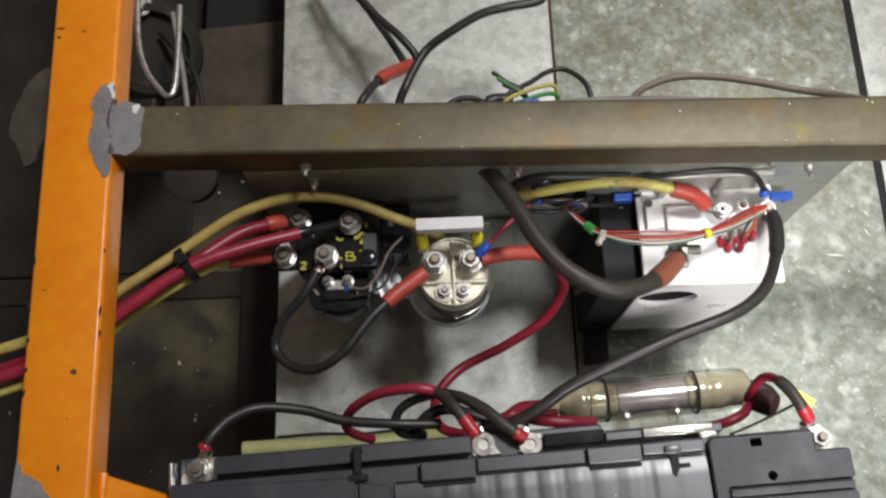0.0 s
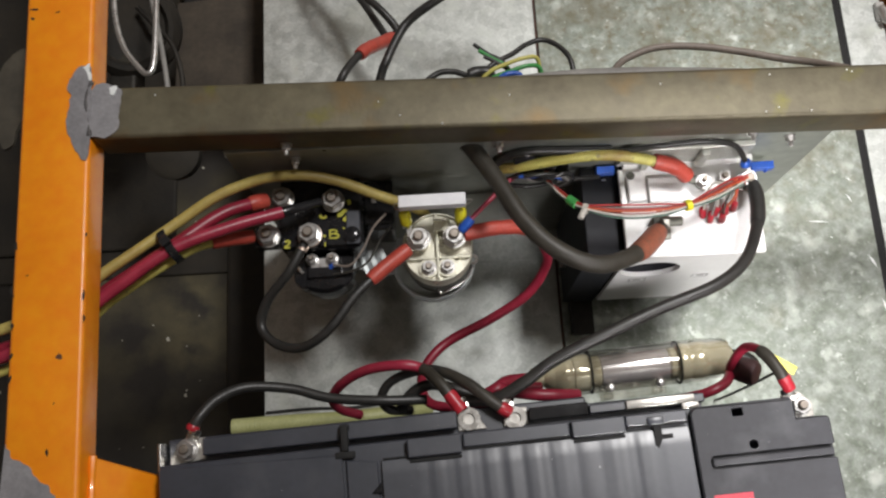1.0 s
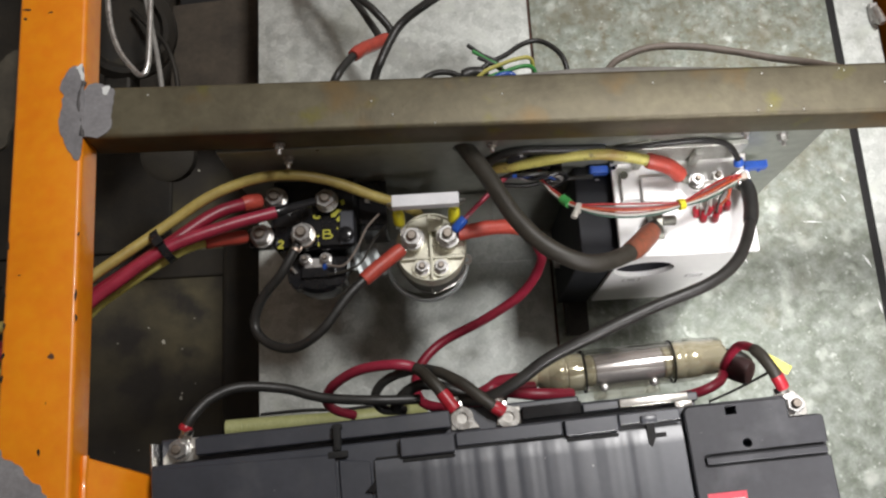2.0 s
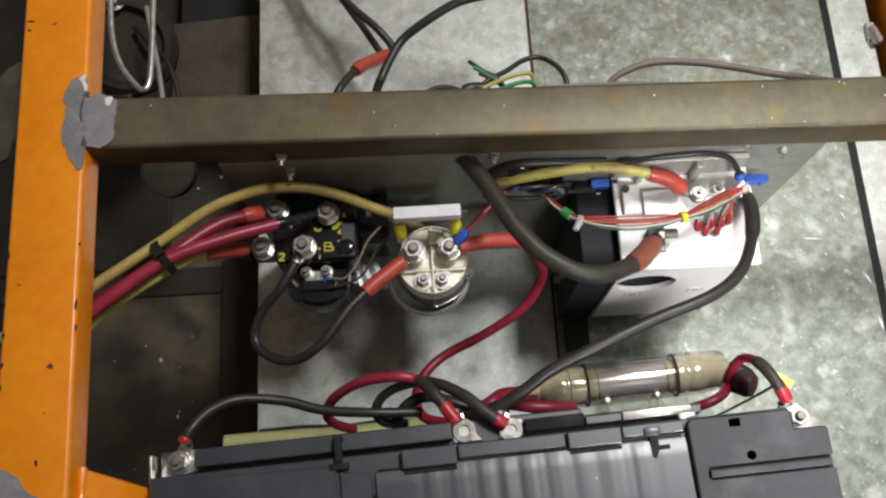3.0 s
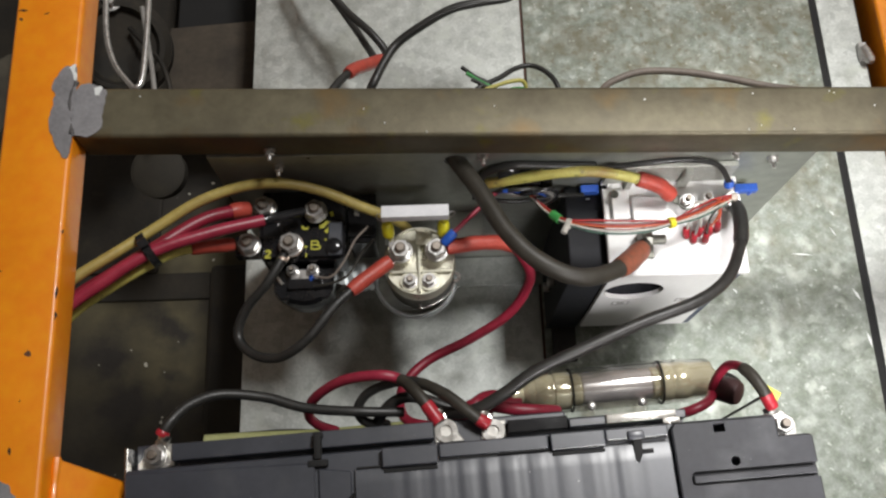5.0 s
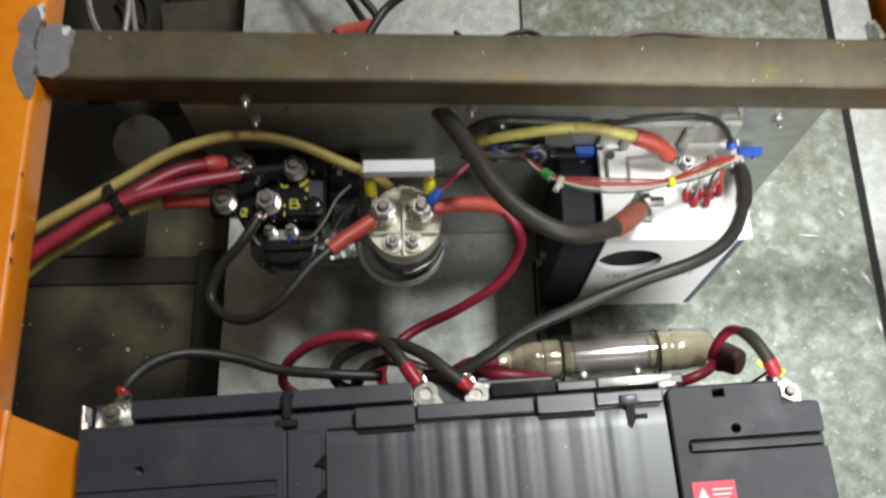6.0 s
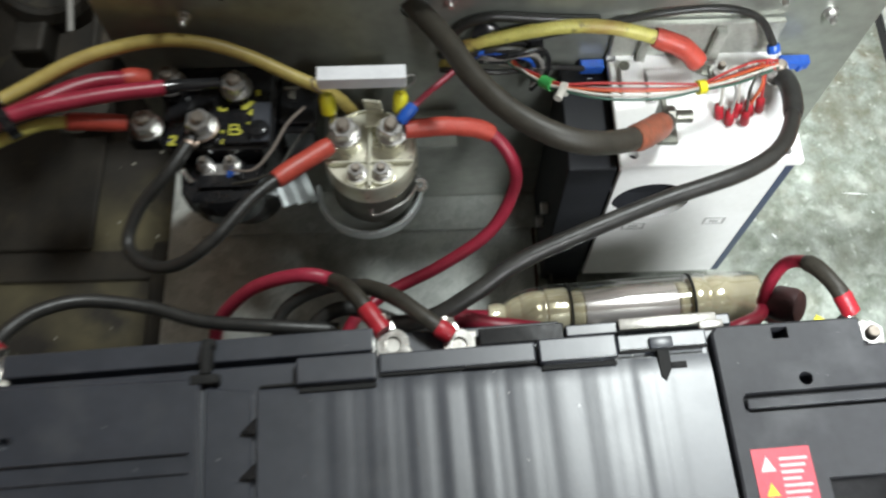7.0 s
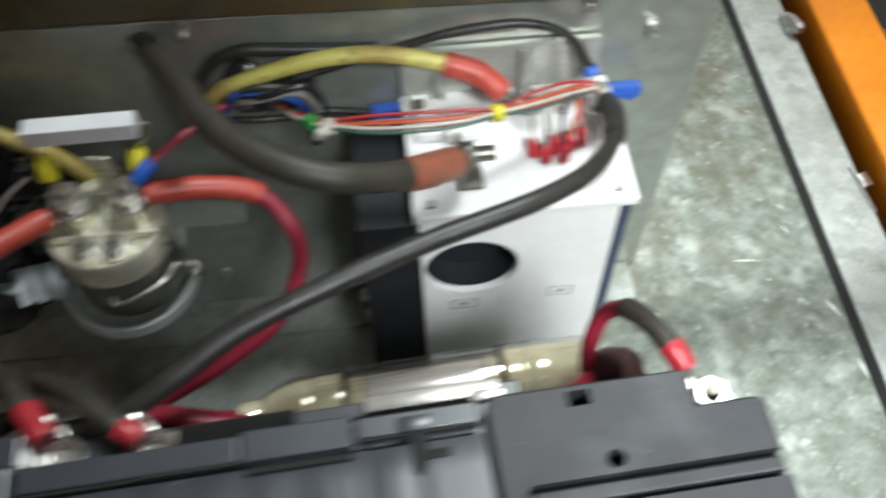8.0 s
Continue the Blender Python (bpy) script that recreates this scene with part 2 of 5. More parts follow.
def adopt(ob, parent):
    if parent is not None:
        at = Vector(parent.location)
        up = parent.parent
        ob.parent = parent
        if up is None:
            ob.matrix_parent_inverse = Matrix.Translation(-at)
    return ob


def part(name, bm, mat, parent=None, label="", smooth=False):
    me = bpy.data.meshes.new(name)
    bmesh.ops.recalc_face_normals(bm, faces=bm.faces[:])
    bm.to_mesh(me)
    bm.free()
    me.materials.append(mat)
    if smooth:
        for f in me.polygons:
            f.use_smooth = True
        me.set_sharp_from_angle(angle=radians(38))
    ob = new(name, me)
    if label:
        ob["label"] = label
    return adopt(ob, parent)


def shaped(bm, m):
    bmesh.ops.transform(bm, matrix=m, verts=bm.verts[:])
    return bm


def box(x0, x1, y0, y1, z0, z1, bevel=0.0006, seg=2):
    bm = bmesh.new()
    bmesh.ops.create_cube(bm, size=1.0)
    shaped(bm, Matrix.LocRotScale(((x0 + x1) / 2, (y0 + y1) / 2, (z0 + z1) / 2), None, (x1 - x0, y1 - y0, z1 - z0)))
    if bevel:
        bmesh.ops.bevel(bm, geom=bm.edges[:], offset=bevel, segments=seg, profile=0.5, affect="EDGES")
    return bm


def prism(poly, z0, z1, bevel=0.0005):
    bm = bmesh.new()
    vs = [bm.verts.new((x, y, z0)) for x, y in poly]
    f = bm.faces.new(vs)
    up = bmesh.ops.extrude_face_region(bm, geom=[f])
    bmesh.ops.translate(bm, vec=(0, 0, z1 - z0), verts=[v for v in up["geom"] if isinstance(v, bmesh.types.BMVert)])
    if bevel:
        bmesh.ops.bevel(bm, geom=bm.edges[:], offset=bevel, segments=1, affect="EDGES")
    return bm


def lathe(profile, n=32, cap=True):
    """Profile of (radius, height) turned about z."""
    bm = bmesh.new()
    rings = []
    for r, z in profile:
        rings.append([bm.verts.new((r * math.cos(2 * math.pi * i / n), r * math.sin(2 * math.pi * i / n), z)) for i in range(n)])
    for a, b in zip(rings[:-1], rings[1:]):
        for i in range(n):
            bm.faces.new((a[i], a[(i + 1) % n], b[(i + 1) % n], b[i]))
    if cap:
        bm.faces.new(rings[0][::-1])
        bm.faces.new(rings[-1])
    return bm


def ring(r0, r1, z0, z1, n=24):
    """A washer-like ring with a real hole."""
    bm = lathe([(r0, z0), (r1, z0), (r1, z1), (r0, z1), (r0, z0)], n, cap=False)
    bmesh.ops.remove_doubles(bm, verts=bm.verts[:], dist=1e-6)
    return bm


def merged(*bms):
    out = bmesh.new()
    for b in bms:
        me = bpy.data.meshes.new("tmp")
        b.to_mesh(me)
        b.free()
        out.from_mesh(me)
        bpy.data.meshes.remove(me)
    return out


def spline(pts, sub=8):
    p = [Vector(q) for q in pts]
    p = [p[0] * 2 - p[1]] + p + [p[-1] * 2 - p[-2]]
    out = []
    for i in range(1, len(p) - 2):
        for k in range(sub):
            t = k / sub
            a, b, c, d = p[i - 1:i + 3]
            out.append(0.5 * ((2 * b) + (c - a) * t + (2 * a - 5 * b + 4 * c - d) * t * t + (3 * b - a - 3 * c + d) * t ** 3))
    out.append(p[-2])
    return out


def tube(path, r, n=12, squash=None, wobble=0.0):
    """Round sweep along a list of points; r is a number or a function of 0..1."""
    bm = bmesh.new()
    rings, nrm = [], None
    m = len(path)
    for i, q in enumerate(path):
        d = (path[min(i + 1, m - 1)] - path[max(i - 1, 0)]).normalized()
        if nrm is None:
            nrm = d.orthogonal().normalized()
        nrm = (nrm - d * nrm.dot(d)).normalized()
        bi = d.cross(nrm)
        rad = r(i / (m - 1)) if callable(r) else r
        if wobble:
            rad *= 1 + wobble * noise.noise(q * 160)
        rings.append([bm.verts.new(q + (nrm * math.cos(2 * math.pi * k / n) + bi * math.sin(2 * math.pi * k / n)) * rad) for k in range(n)])
    for a, b in zip(rings[:-1], rings[1:]):
        for k in range(n):
            bm.faces.new((a[k], a[(k + 1) % n], b[(k + 1) % n], b[k]))
    bm.faces.new(rings[0][::-1])
    bm.faces.new(rings[-1])
    return bm


def cut(ob, *cutters):
    """Real openings: takes the cutters out of ob's mesh."""
    for bm in cutters:
        bmesh.ops.recalc_face_normals(bm, faces=bm.faces[:])
        me = bpy.data.meshes.new("cutter")
        bm.to_mesh(me)
        bm.free()
        tool = new("cutter", me)
        mod = ob.modifiers.new("cut", "BOOLEAN")
        mod.object, mod.operation, mod.solver = tool, "DIFFERENCE", "EXACT"
        bpy.context.view_layer.update()
        got = bpy.data.meshes.new_from_object(ob.evaluated_get(bpy.context.evaluated_depsgraph_get()))
        ob.modifiers.clear()
        old = ob.data
        ob.data = got
        bpy.data.meshes.remove(old)
        bpy.data.objects.remove(tool)
        bpy.data.meshes.remove(me)
    return ob


def cable(name, label, pts, r, mat, sleeves=(), category="cable", wobble=0.03, sub=8, sheath="sheath"):
    """A cable with sleeves: rows of (name, from, to, extra radius, material) along 0..1 of its length."""
    path = spline(pts, sub)
    t = thing(name, pts[0], label, category)
    part(sheath, tube(path, r, 12, wobble=wobble), mat, t, smooth=True)
    for nm, a, b, dr, sm in sleeves:
        i, j = int(a * (len(path) - 1)), max(int(a * (len(path) - 1)) + 2, int(b * (len(path) - 1)))
        seg = path[i:j + 1]
        part(nm, tube(seg, lambda u: (r + dr) * (0.9 if u in (0.0, 1.0) else 1), 12, wobble=0.06), sm, t, smooth=True)
    return t


def hexagon(r, z0, z1, turn=0.0):
    bm = lathe([(r * 0.92, z0), (r, z0 + 0.0006), (r, z1 - 0.0008), (r * 0.9, z1)], 6)
    return shaped(bm, Matrix.Rotation(turn, 4, "Z"))


def fastener(parent, x, y, z, r=0.0072, stud=0.006, tilt=0.0, turn=0.3, lean=0.0, seat=0.004):
    """Stud with washer, spring washer and nut; z is the washer's underside."""
    m = Matrix.Translation((x, y, z)) @ Matrix.Rotation(tilt, 4, "X") @ Matrix.Rotation(lean, 4, "Y")
    part("washer", shaped(merged(ring(r * 0.5, r * 1.28, 0, 0.0013), ring(r * 0.5, r * 0.95, 0.0013, 0.0028)), m), M_STEEL, parent, smooth=True)
    part("nut", shaped(hexagon(r * 1.1, 0.0028, 0.0028 + r * 0.85, turn), m), M_STEEL, parent)
    top = 0.0028 + r * 0.85 + stud
    sr = r * 0.56
    prof = [(sr, -seat)]
    zz = 0.0
    while zz < top - 0.001:
        prof += [(sr, zz), (sr * 0.9, zz + 0.0005)]
        zz += 0.001
    prof += [(sr, top - 0.0008), (sr * 0.75, top)]
    part("stud", shaped(lathe(prof, 14), m), M_STUD, parent, smooth=True)


def lug(parent, x, y, z, away, r=0.0075, neck=0.012, width=0.008, mat=None, tilt=0.0):
    """Ring terminal lying flat at z whose neck points along the angle away (degrees)."""
    bm = merged(ring(r * 0.5, r, 0, 0.0016), box(r * 0.8, r + neck, -width / 2, width / 2, 0, 0.0016, 0.0003))
    barrel = shaped(lathe([(width * 0.42, 0), (width * 0.52, 0.001), (width * 0.52, neck * 0.8)], 14), pose(r + neck * 0.5, 0, width * 0.3, 0, 90, 0))
    m = Matrix.Translation((x, y, z)) @ Matrix.Rotation(radians(away), 4, "Z") @ Matrix.Rotation(tilt, 4, "Y")
    return part("lug", shaped(merged(bm, barrel), m), mat or M_TIN, parent, smooth=True)


def pan_screw(name, x, y, z, label, r=0.0032, axis="Y"):
    """Screw in an upright panel, with a washer, head and slot, facing -y."""
    t = thing(name, (x, y, z), label, "screw", "screws in the panel")
    m = Matrix.Translation((x, y, z)) @ Matrix.Rotation(radians(90), 4, "X")
    part("washer", shaped(ring(r * 0.4, r * 1.25, 0, 0.001), m), M_STEEL, t, smooth=True)
    part("head", shaped(hexagon(r, 0.001, 0.0045, 0.2), m), M_STEEL, t)
    part("shank", shaped(lathe([(r * 0.5, -0.003), (r * 0.5, 0.0075), (r * 0.4, 0.008)], 12), m), M_STEEL, t, smooth=True)
    return t


# ---- the setting ----
def slab(name, x0, x1, y0, y1, z0, z1, mat, label, category, bevel=0.0):
    return tagged(part(name, box(x0, x1, y0, y1, z0, z1, bevel), mat), label, category, kind="structure")


slab("ground", -2.2, 2.2, -2.2, 2.2, -0.35, -0.25, M_CONCRETE, "concrete workshop floor, shade and a lit patch in its colour", "ground")
# Unseen room shell, set close and pale to bounce fill light.
slab("wall_north", -2.2, 2.2, 2.2, 2.3, -0.35, 2.5, M_WALL, "unseen plain workshop wall set to bounce light", "wall")
slab("wall_south", -2.2, 2.2, -2.3, -2.2, -0.35, 2.5, M_WALL, "unseen plain workshop wall set to bounce light", "wall")
slab("wall_east", 2.2, 2.3, -2.2, 2.2, -0.35, 2.5, M_WALL, "unseen plain workshop wall set to bounce light", "wall")
slab("wall_west", -2.3, -2.2, -2.2, 2.2, -0.35, 2.5, M_WALL, "unseen plain workshop wall set to bounce light", "wall")
slab("ceiling", -2.2, 2.2, -2.2, 2.2, 2.4, 2.5, M_WALL, "unseen plain workshop ceiling set to bounce light", "ceiling")

# tray of galvanised sheets with a seam; a black slab fills the open slot as shade
slab("floor_left", -0.141, 0.131, -0.3, 1.1, -0.003, 0.0, M_ZINC_SMOOTH, "smooth dull galvanised steel tray sheet", "metal sheet", 0.0005)
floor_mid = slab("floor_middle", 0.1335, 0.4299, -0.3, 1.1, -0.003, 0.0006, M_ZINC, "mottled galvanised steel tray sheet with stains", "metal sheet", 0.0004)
slab("floor_right", 0.4380, 0.4772, -0.3, 1.1, -0.003, 0.0, M_ZINC_SMOOTH, "narrow stained galvanised edge strip", "metal sheet", 0.0005)
slab("floor_slot_fill", 0.4300, 0.4379, -0.3, 1.1, -0.012, -0.0013, M_GAP, "black slab standing in for shade in the tray slot", "gap")
slab("floor_seam", 0.1311, 0.1334, -0.3, 1.1, -0.004, -0.0012, M_SEAM, "rusty brown seam between two sheets", "seam")


def scratch(x0, y0, x1, y1, w, parent):
    d = Vector((y0 - y1, x1 - x0)).normalized() * w
    mx, my = (x0 + x1) / 2 + d.x * 0.4, (y0 + y1) / 2 + d.y * 0.4
    return part("scratch", prism([(x0, y0), (mx - d.x, my - d.y), (x1, y1), (mx + d.x * 0.8, my + d.y * 0.8)], 0.0009, 0.0011, 0), M_SCRATCH, parent, "bright bare scratch")


for row in ((0.369, 0.384, 0.389, 0.382, 0.0008), (0.420, 0.349, 0.4265, 0.336, 0.0014), (0.426, 0.307, 0.4285, 0.293, 0.0014), (0.4095, 0.409, 0.414, 0.4, 0.0007), (0.388, 0.368, 0.3905, 0.3665, 0.0006), (0.412, 0.425, 0.4165, 0.421, 0.0006), (0.31, 0.352, 0.3135, 0.3475, 0.001)):
    scratch(*row, floor_mid)


# ---- frame ----
def tube_section(w, h, r=0.003, wall=0.003, n=4):
    def loop(w, h, r):
        out = []
        for cx, cy, a0 in ((w / 2 - r, h / 2 - r, 0), (-w / 2 + r, h / 2 - r, 90), (-w / 2 + r, -h / 2 + r, 180), (w / 2 - r, -h / 2 + r, 270)):
            for k in range(n + 1):
                a = radians(a0 + 90 * k / n)
                out.append((cx + r * math.cos(a), cy + r * math.sin(a)))
        return out
    return loop(w, h, r), loop(w - 2 * wall, h - 2 * wall, max(r - wall, 0.0008))


def square_tube(length, w, h, m):
    """Hollow tube along local x, centred on its section."""
    outer, inner = tube_section(w, h)
    bm = bmesh.new()
    ends = []
    for x in (0, length):
        ends.append(([bm.verts.new((x, a, b)) for a, b in outer], [bm.verts.new((x, a, b)) for a, b in inner]))
    k = len(outer)
    for i in range(k):
        j = (i + 1) % k
        for s in (0, 1):
            bm.faces.new((ends[0][s][i], ends[0][s][j], ends[1][s][j], ends[1][s][i]))
        for e in (0, 1):
            bm.faces.new((ends[e][0][i], ends[e][0][j], ends[e][1][j], ends[e][1][i]))
    return shaped(bm, m)


def patch(outline, z, thick, seed):
    """Rough flat patch of weld and primer with a ragged edge."""
    pts = spline([(x, y, 0) for x, y in outline] + [(outline[0][0], outline[0][1], 0)], 6)[:-1]
    poly = []
    for p in pts:
        q = p + Vector((noise.noise((p + Vector((0, 0, seed))) * 180), noise.noise((p + Vector((3, 0, seed))) * 180), 0)) * 0.0022
        poly.append((q.x, q.y))
    return prism(poly, z, z + thick, 0.0)


RAIL = Matrix.Translation((-0.2172, 0.4, 0.2595)) @ Matrix.Rotation(radians(1.0), 4, "Z")
rail = thing("frame_rail", (-0.2172, 0.3, 0.2465), "orange painted square steel frame rail with chipped paint", "frame rail", "orange frame")
part("tube", square_tube(1.5, 0.0455, 0.026, RAIL @ pose(0, -0.85, 0, 0, 0, 90)), M_ORANGE, rail, smooth=True)
part("primer_patch", patch([(-0.1955, 0.4445), (-0.202, 0.4445), (-0.2065, 0.4395), (-0.2095, 0.430), (-0.208, 0.4225), (-0.2092, 0.413), (-0.209, 0.403), (-0.206, 0.392), (-0.202, 0.383), (-0.197, 0.3795), (-0.1945, 0.383), (-0.194, 0.41)], 0.2722, 0.0011, 1), M_PRIMER, rail, "bare grey weld primer")
CHIPS = ((-0.2365, 0.489, 0.004, 0.0018), (-0.221, 0.486, 0.0022, 0.0012), (-0.237, 0.482, 0.0016, 0.0012), (-0.2372, 0.324, 0.0012, 0.004), (-0.2368, 0.295, 0.0013, 0.005), (-0.229, 0.304, 0.0012, 0.001), (-0.1935, 0.290, 0.0011, 0.0045), (-0.1928, 0.276, 0.0010, 0.004), (-0.208, 0.225, 0.0008, 0.0014), (-0.2355, 0.255, 0.0012, 0.004), (-0.2358, 0.241, 0.0010, 0.003), (-0.210, 0.197, 0.0010, 0.003), (-0.236, 0.272, 0.0012, 0.003), (-0.1934, 0.33, 0.0009, 0.002), (-0.207, 0.53, 0.0014, 0.001))
for k, (cx, cy, cw, ch) in enumerate(CHIPS):
    part("paint_chip", patch([(cx - cw * 0.8, cy), (cx, cy + ch * 0.7), (cx + cw * 0.8, cy + 0.2 * ch), (cx + 0.3 * cw, cy - ch * 0.7)], 0.2724, 0.0003, 20 + k), M_DARKSTEEL, rail, "dark chip in the paint")
part("primer_patch", patch([(-0.2355, 0.203), (-0.230, 0.194), (-0.220, 0.189), (-0.216, 0.183), (-0.206, 0.175), (-0.203, 0.16), (-0.208, 0.12), (-0.2345, 0.12)], 0.2722, 0.001, 5), M_PRIMER, rail, "bare grey weld primer")

gusset = thing("frame_gusset", (-0.19, 0.15, 0.225), "orange painted corner gusset welded to the rail", "gusset", "orange frame")
GUS = Matrix.Translation((-0.1895, 0.0, 0.2565)) @ Matrix.Rotation(radians(48), 4, "Y")
part("plate", shaped(prism([(0.0, 0.1935), (0.0, 0.06), (0.055, 0.06), (0.055, 0.1785)], -0.006, 0.0, 0.0012), GUS), M_ORANGE, gusset, smooth=True)
part("weld_bead", tube(spline([(-0.1890, 0.146, 0.257), (-0.1884, 0.16, 0.2575), (-0.1890, 0.176, 0.257), (-0.1892, 0.194, 0.2565)]), 0.0022, 8, wobble=0.4), M_ORANGE, gusset, smooth=True)

rail_r = thing("frame_rail", (0.505, 0.4, 0.0), "orange painted frame rail beside the tray with scratches", "frame rail", "orange frame")
part("tube", square_tube(1.5, 0.046, 0.04, pose(0.5135, -0.4, -0.005, 0, 0, 90)), M_ORANGE, rail_r, smooth=True)
part("clip", merged(shaped(lathe([(0.004, 0), (0.005, 0.004), (0.005, 0.016), (0.003, 0.02)], 14), pose(0.474, 0.598, 0.006, 80, 0, 10)), box(0.470, 0.478, 0.585, 0.604, 0.0, 0.006)), M_STEEL, rail_r, "bright steel latch")
part("burr", merged(shaped(box(-0.0005, 0.0005, -0.022, 0.018, 0.0005, 0.0022, 0.0002), pose(0.4745, 0.433, 0.0, 0, 8, 6)), shaped(box(-0.004, 0.004, -0.005, 0.006, 0.0, 0.003, 0.0008), pose(0.4795, 0.439, -0.001, 12, 10, 20))), M_STEEL, rail_r, "bent bright metal burr")

# cross beam over the bay: raw tube, leaning a little
beam = thing("cross_beam", (0.1, 0.405, 0.235), "raw brown steel square tube cross beam with light rust", "steel beam")
BEAM = Matrix.Translation((-0.1925, 0.4114, 0.2573)) @ Matrix.Rotation(radians(-1.13), 4, "Z") @ Matrix.Rotation(radians(1.2), 4, "Y") @ Matrix.Rotation(radians(-1.6), 4, "X")
part("tube", square_tube(0.745, 0.0362, 0.0285, BEAM), M_BEAM, beam, smooth=True)
part("primer_patch", shaped(patch([(-0.003, -0.0172), (-0.003, 0.0172), (0.0145, 0.0172), (0.0165, 0.008), (0.0160, -0.004), (0.0162, -0.012), (0.010, -0.0172)], 0.0143, 0.0008, 9), BEAM), M_PRIMER, beam, "grey primed weld end")
part("weld_bead", tube(spline([(-0.1945, 0.4335, 0.2725), (-0.1968, 0.428, 0.2722), (-0.1978, 0.418, 0.2722), (-0.1955, 0.405, 0.2722), (-0.1945, 0.395, 0.2722)], 10), 0.0013, 10, wobble=0.7), M_PRIMER_DARK, beam, "dark crease of the weld", True)
part("ground_spot", patch([(-0.2005, 0.4435), (-0.1965, 0.4445), (-0.1945, 0.437), (-0.1950, 0.4335), (-0.1975, 0.438)], 0.2734, 0.0006, 12), M_SCRATCH, beam, "bright ground spot")
part("ground_spot", shaped(patch([(0.0085, 0.0172), (0.0140, 0.0172), (0.0130, 0.0135), (0.0110, 0.0125)], 0.0152, 0.0006, 13), BEAM), M_SCRATCH, beam, "bright ground corner")
SPATTER = random.Random(3)
for k in range(16):
    u, v = SPATTER.uniform(0.03, 0.68), SPATTER.uniform(-0.0165, 0.0165)
    part("weld_spatter", shaped(lathe([(0.0006, 0.0), (0.0005, 0.0004), (0.0002, 0.0007)], 6), BEAM @ pose(u, v, 0.0142)), M_SCRATCH, beam)

# upright panel under the beam, bent forward along the tray
wp = prism([(-0.116, 0.0012), (0.3045, 0.0012), (0.3065, 0.231), (-0.116, 0.2418)], 0.0, 0.0025, 0.0004)
tagged(part("wall_panel", shaped(wp, pose(0, 0.3925, 0, 90, 0, 0)), M_PANEL), "dull zinc upright mounting panel under the beam", "panel", kind="structure")
cut(bpy.data.objects["wall_panel"], shaped(lathe([(0.0082, -0.01), (0.0082, 0.01)], 32), pose(0.0524, 0.391, 0.2250, 90, 0, 0)))
slab("panel_foot", -0.116, 0.300, 0.362, 0.3896, 0.0012, 0.0036, M_ZINC_SMOOTH, "bent zinc foot of the mounting panel", "panel", 0.0004)
for px, pz in ((-0.0700, 0.2255), (0.071, 0.2345), (0.246, 0.2295), (0.2775, 0.213), (0.045, 0.037)):
    pan_screw("panel_screw", px, 0.3899, pz, "small bright zinc screw in the mounting panel")

pan_screw("panel_screw", -0.0715, 0.3905, 0.2505, "small bright zinc screw in the beam face")


# ---- battery pack ----
BAT = Matrix.Translation((0.06, 0.198, 0)) @ Matrix.Rotation(radians(2.9), 4, "Z")
bat = thing("battery_pack", (0.06, 0.1, 0), "large black plastic battery module with ribbed cover", "battery")


def bpart(name, bm, mat, label="", smooth=False, parent=None):
    return part(name, shaped(bm, BAT), mat, parent or bat, label, smooth)


bpart("case", prism([(-0.2145, -0.18), (0.2, -0.18), (0.2, -0.003), (0.130, -0.001), (0.130, 0.0100), (0.056, 0.0105), (0.056, 0.0150), (-0.2145, 0.0155)], 0.003, 0.2215, 0.001), M_BLACK_PLASTIC)
cbase = bpart("cover_base", prism([(-0.2145, -0.18), (0.2, -0.18), (0.2, -0.0135), (0.180, -0.0135), (0.180, 0.0), (-0.2145, -0.001)], 0.222, 0.2405, 0.0008), M_BLACK_PLASTIC)
cut(cbase, shaped(box(0.1405, 0.1475, -0.0085, -0.0035, 0.2225, 0.25, 0), BAT), shaped(lathe([(0.0029, 0.2225), (0.0029, 0.25)], 18), BAT @ Matrix.Translation((0.1505, -0.0262, 0))))
# rear tier strip with its black joint
bpart("rear_strip", box(-0.1885, -0.028, 0.003, 0.0135, 0.222, 0.2365, 0.0008), M_BLACK_PLASTIC)
bpart("rear_strip", box(0.018, 0.056, 0.003, 0.011, 0.222, 0.231, 0.0008), M_BLACK_DEEP)
bpart("rear_strip", box(0.056, 0.129, 0.003, 0.0085, 0.222, 0.234, 0.0008), M_BLACK_PLASTIC)
# left cover panel
lp = bpart("left_panel", prism([(-0.2135, -0.18), (-0.1005, -0.18), (-0.1005, -0.006), (-0.2135, -0.003)], 0.2405, 0.2455, 0.0008), M_BLACK_PLASTIC)
cut(lp, shaped(box(-0.2135, -0.104, -0.041, -0.0365, 0.2432, 0.25, 0), BAT), shaped(box(-0.2135, -0.104, -0.047, -0.0445, 0.244, 0.25, 0), BAT), shaped(lathe([(0.0026, 0.236), (0.0026, 0.25)], 16), BAT @ Matrix.Translation((-0.179, -0.027, 0))))
# step between the left panel and the ribbed panel
bpart("step_panel", prism([(-0.0985, -0.18), (-0.079, -0.18), (-0.079, -0.0125), (-0.0985, -0.0095)], 0.2405, 0.2435, 0.0006), M_BLACK_PLASTIC)
for v in (-0.028, -0.046, -0.062, -0.09):
    bpart("latch_tab", prism([(-0.0835, v - 0.0025), (-0.077, v - 0.0035), (-0.077, v + 0.0035)], 0.2436, 0.2462, 0.0003), M_BLACK_DEEP)
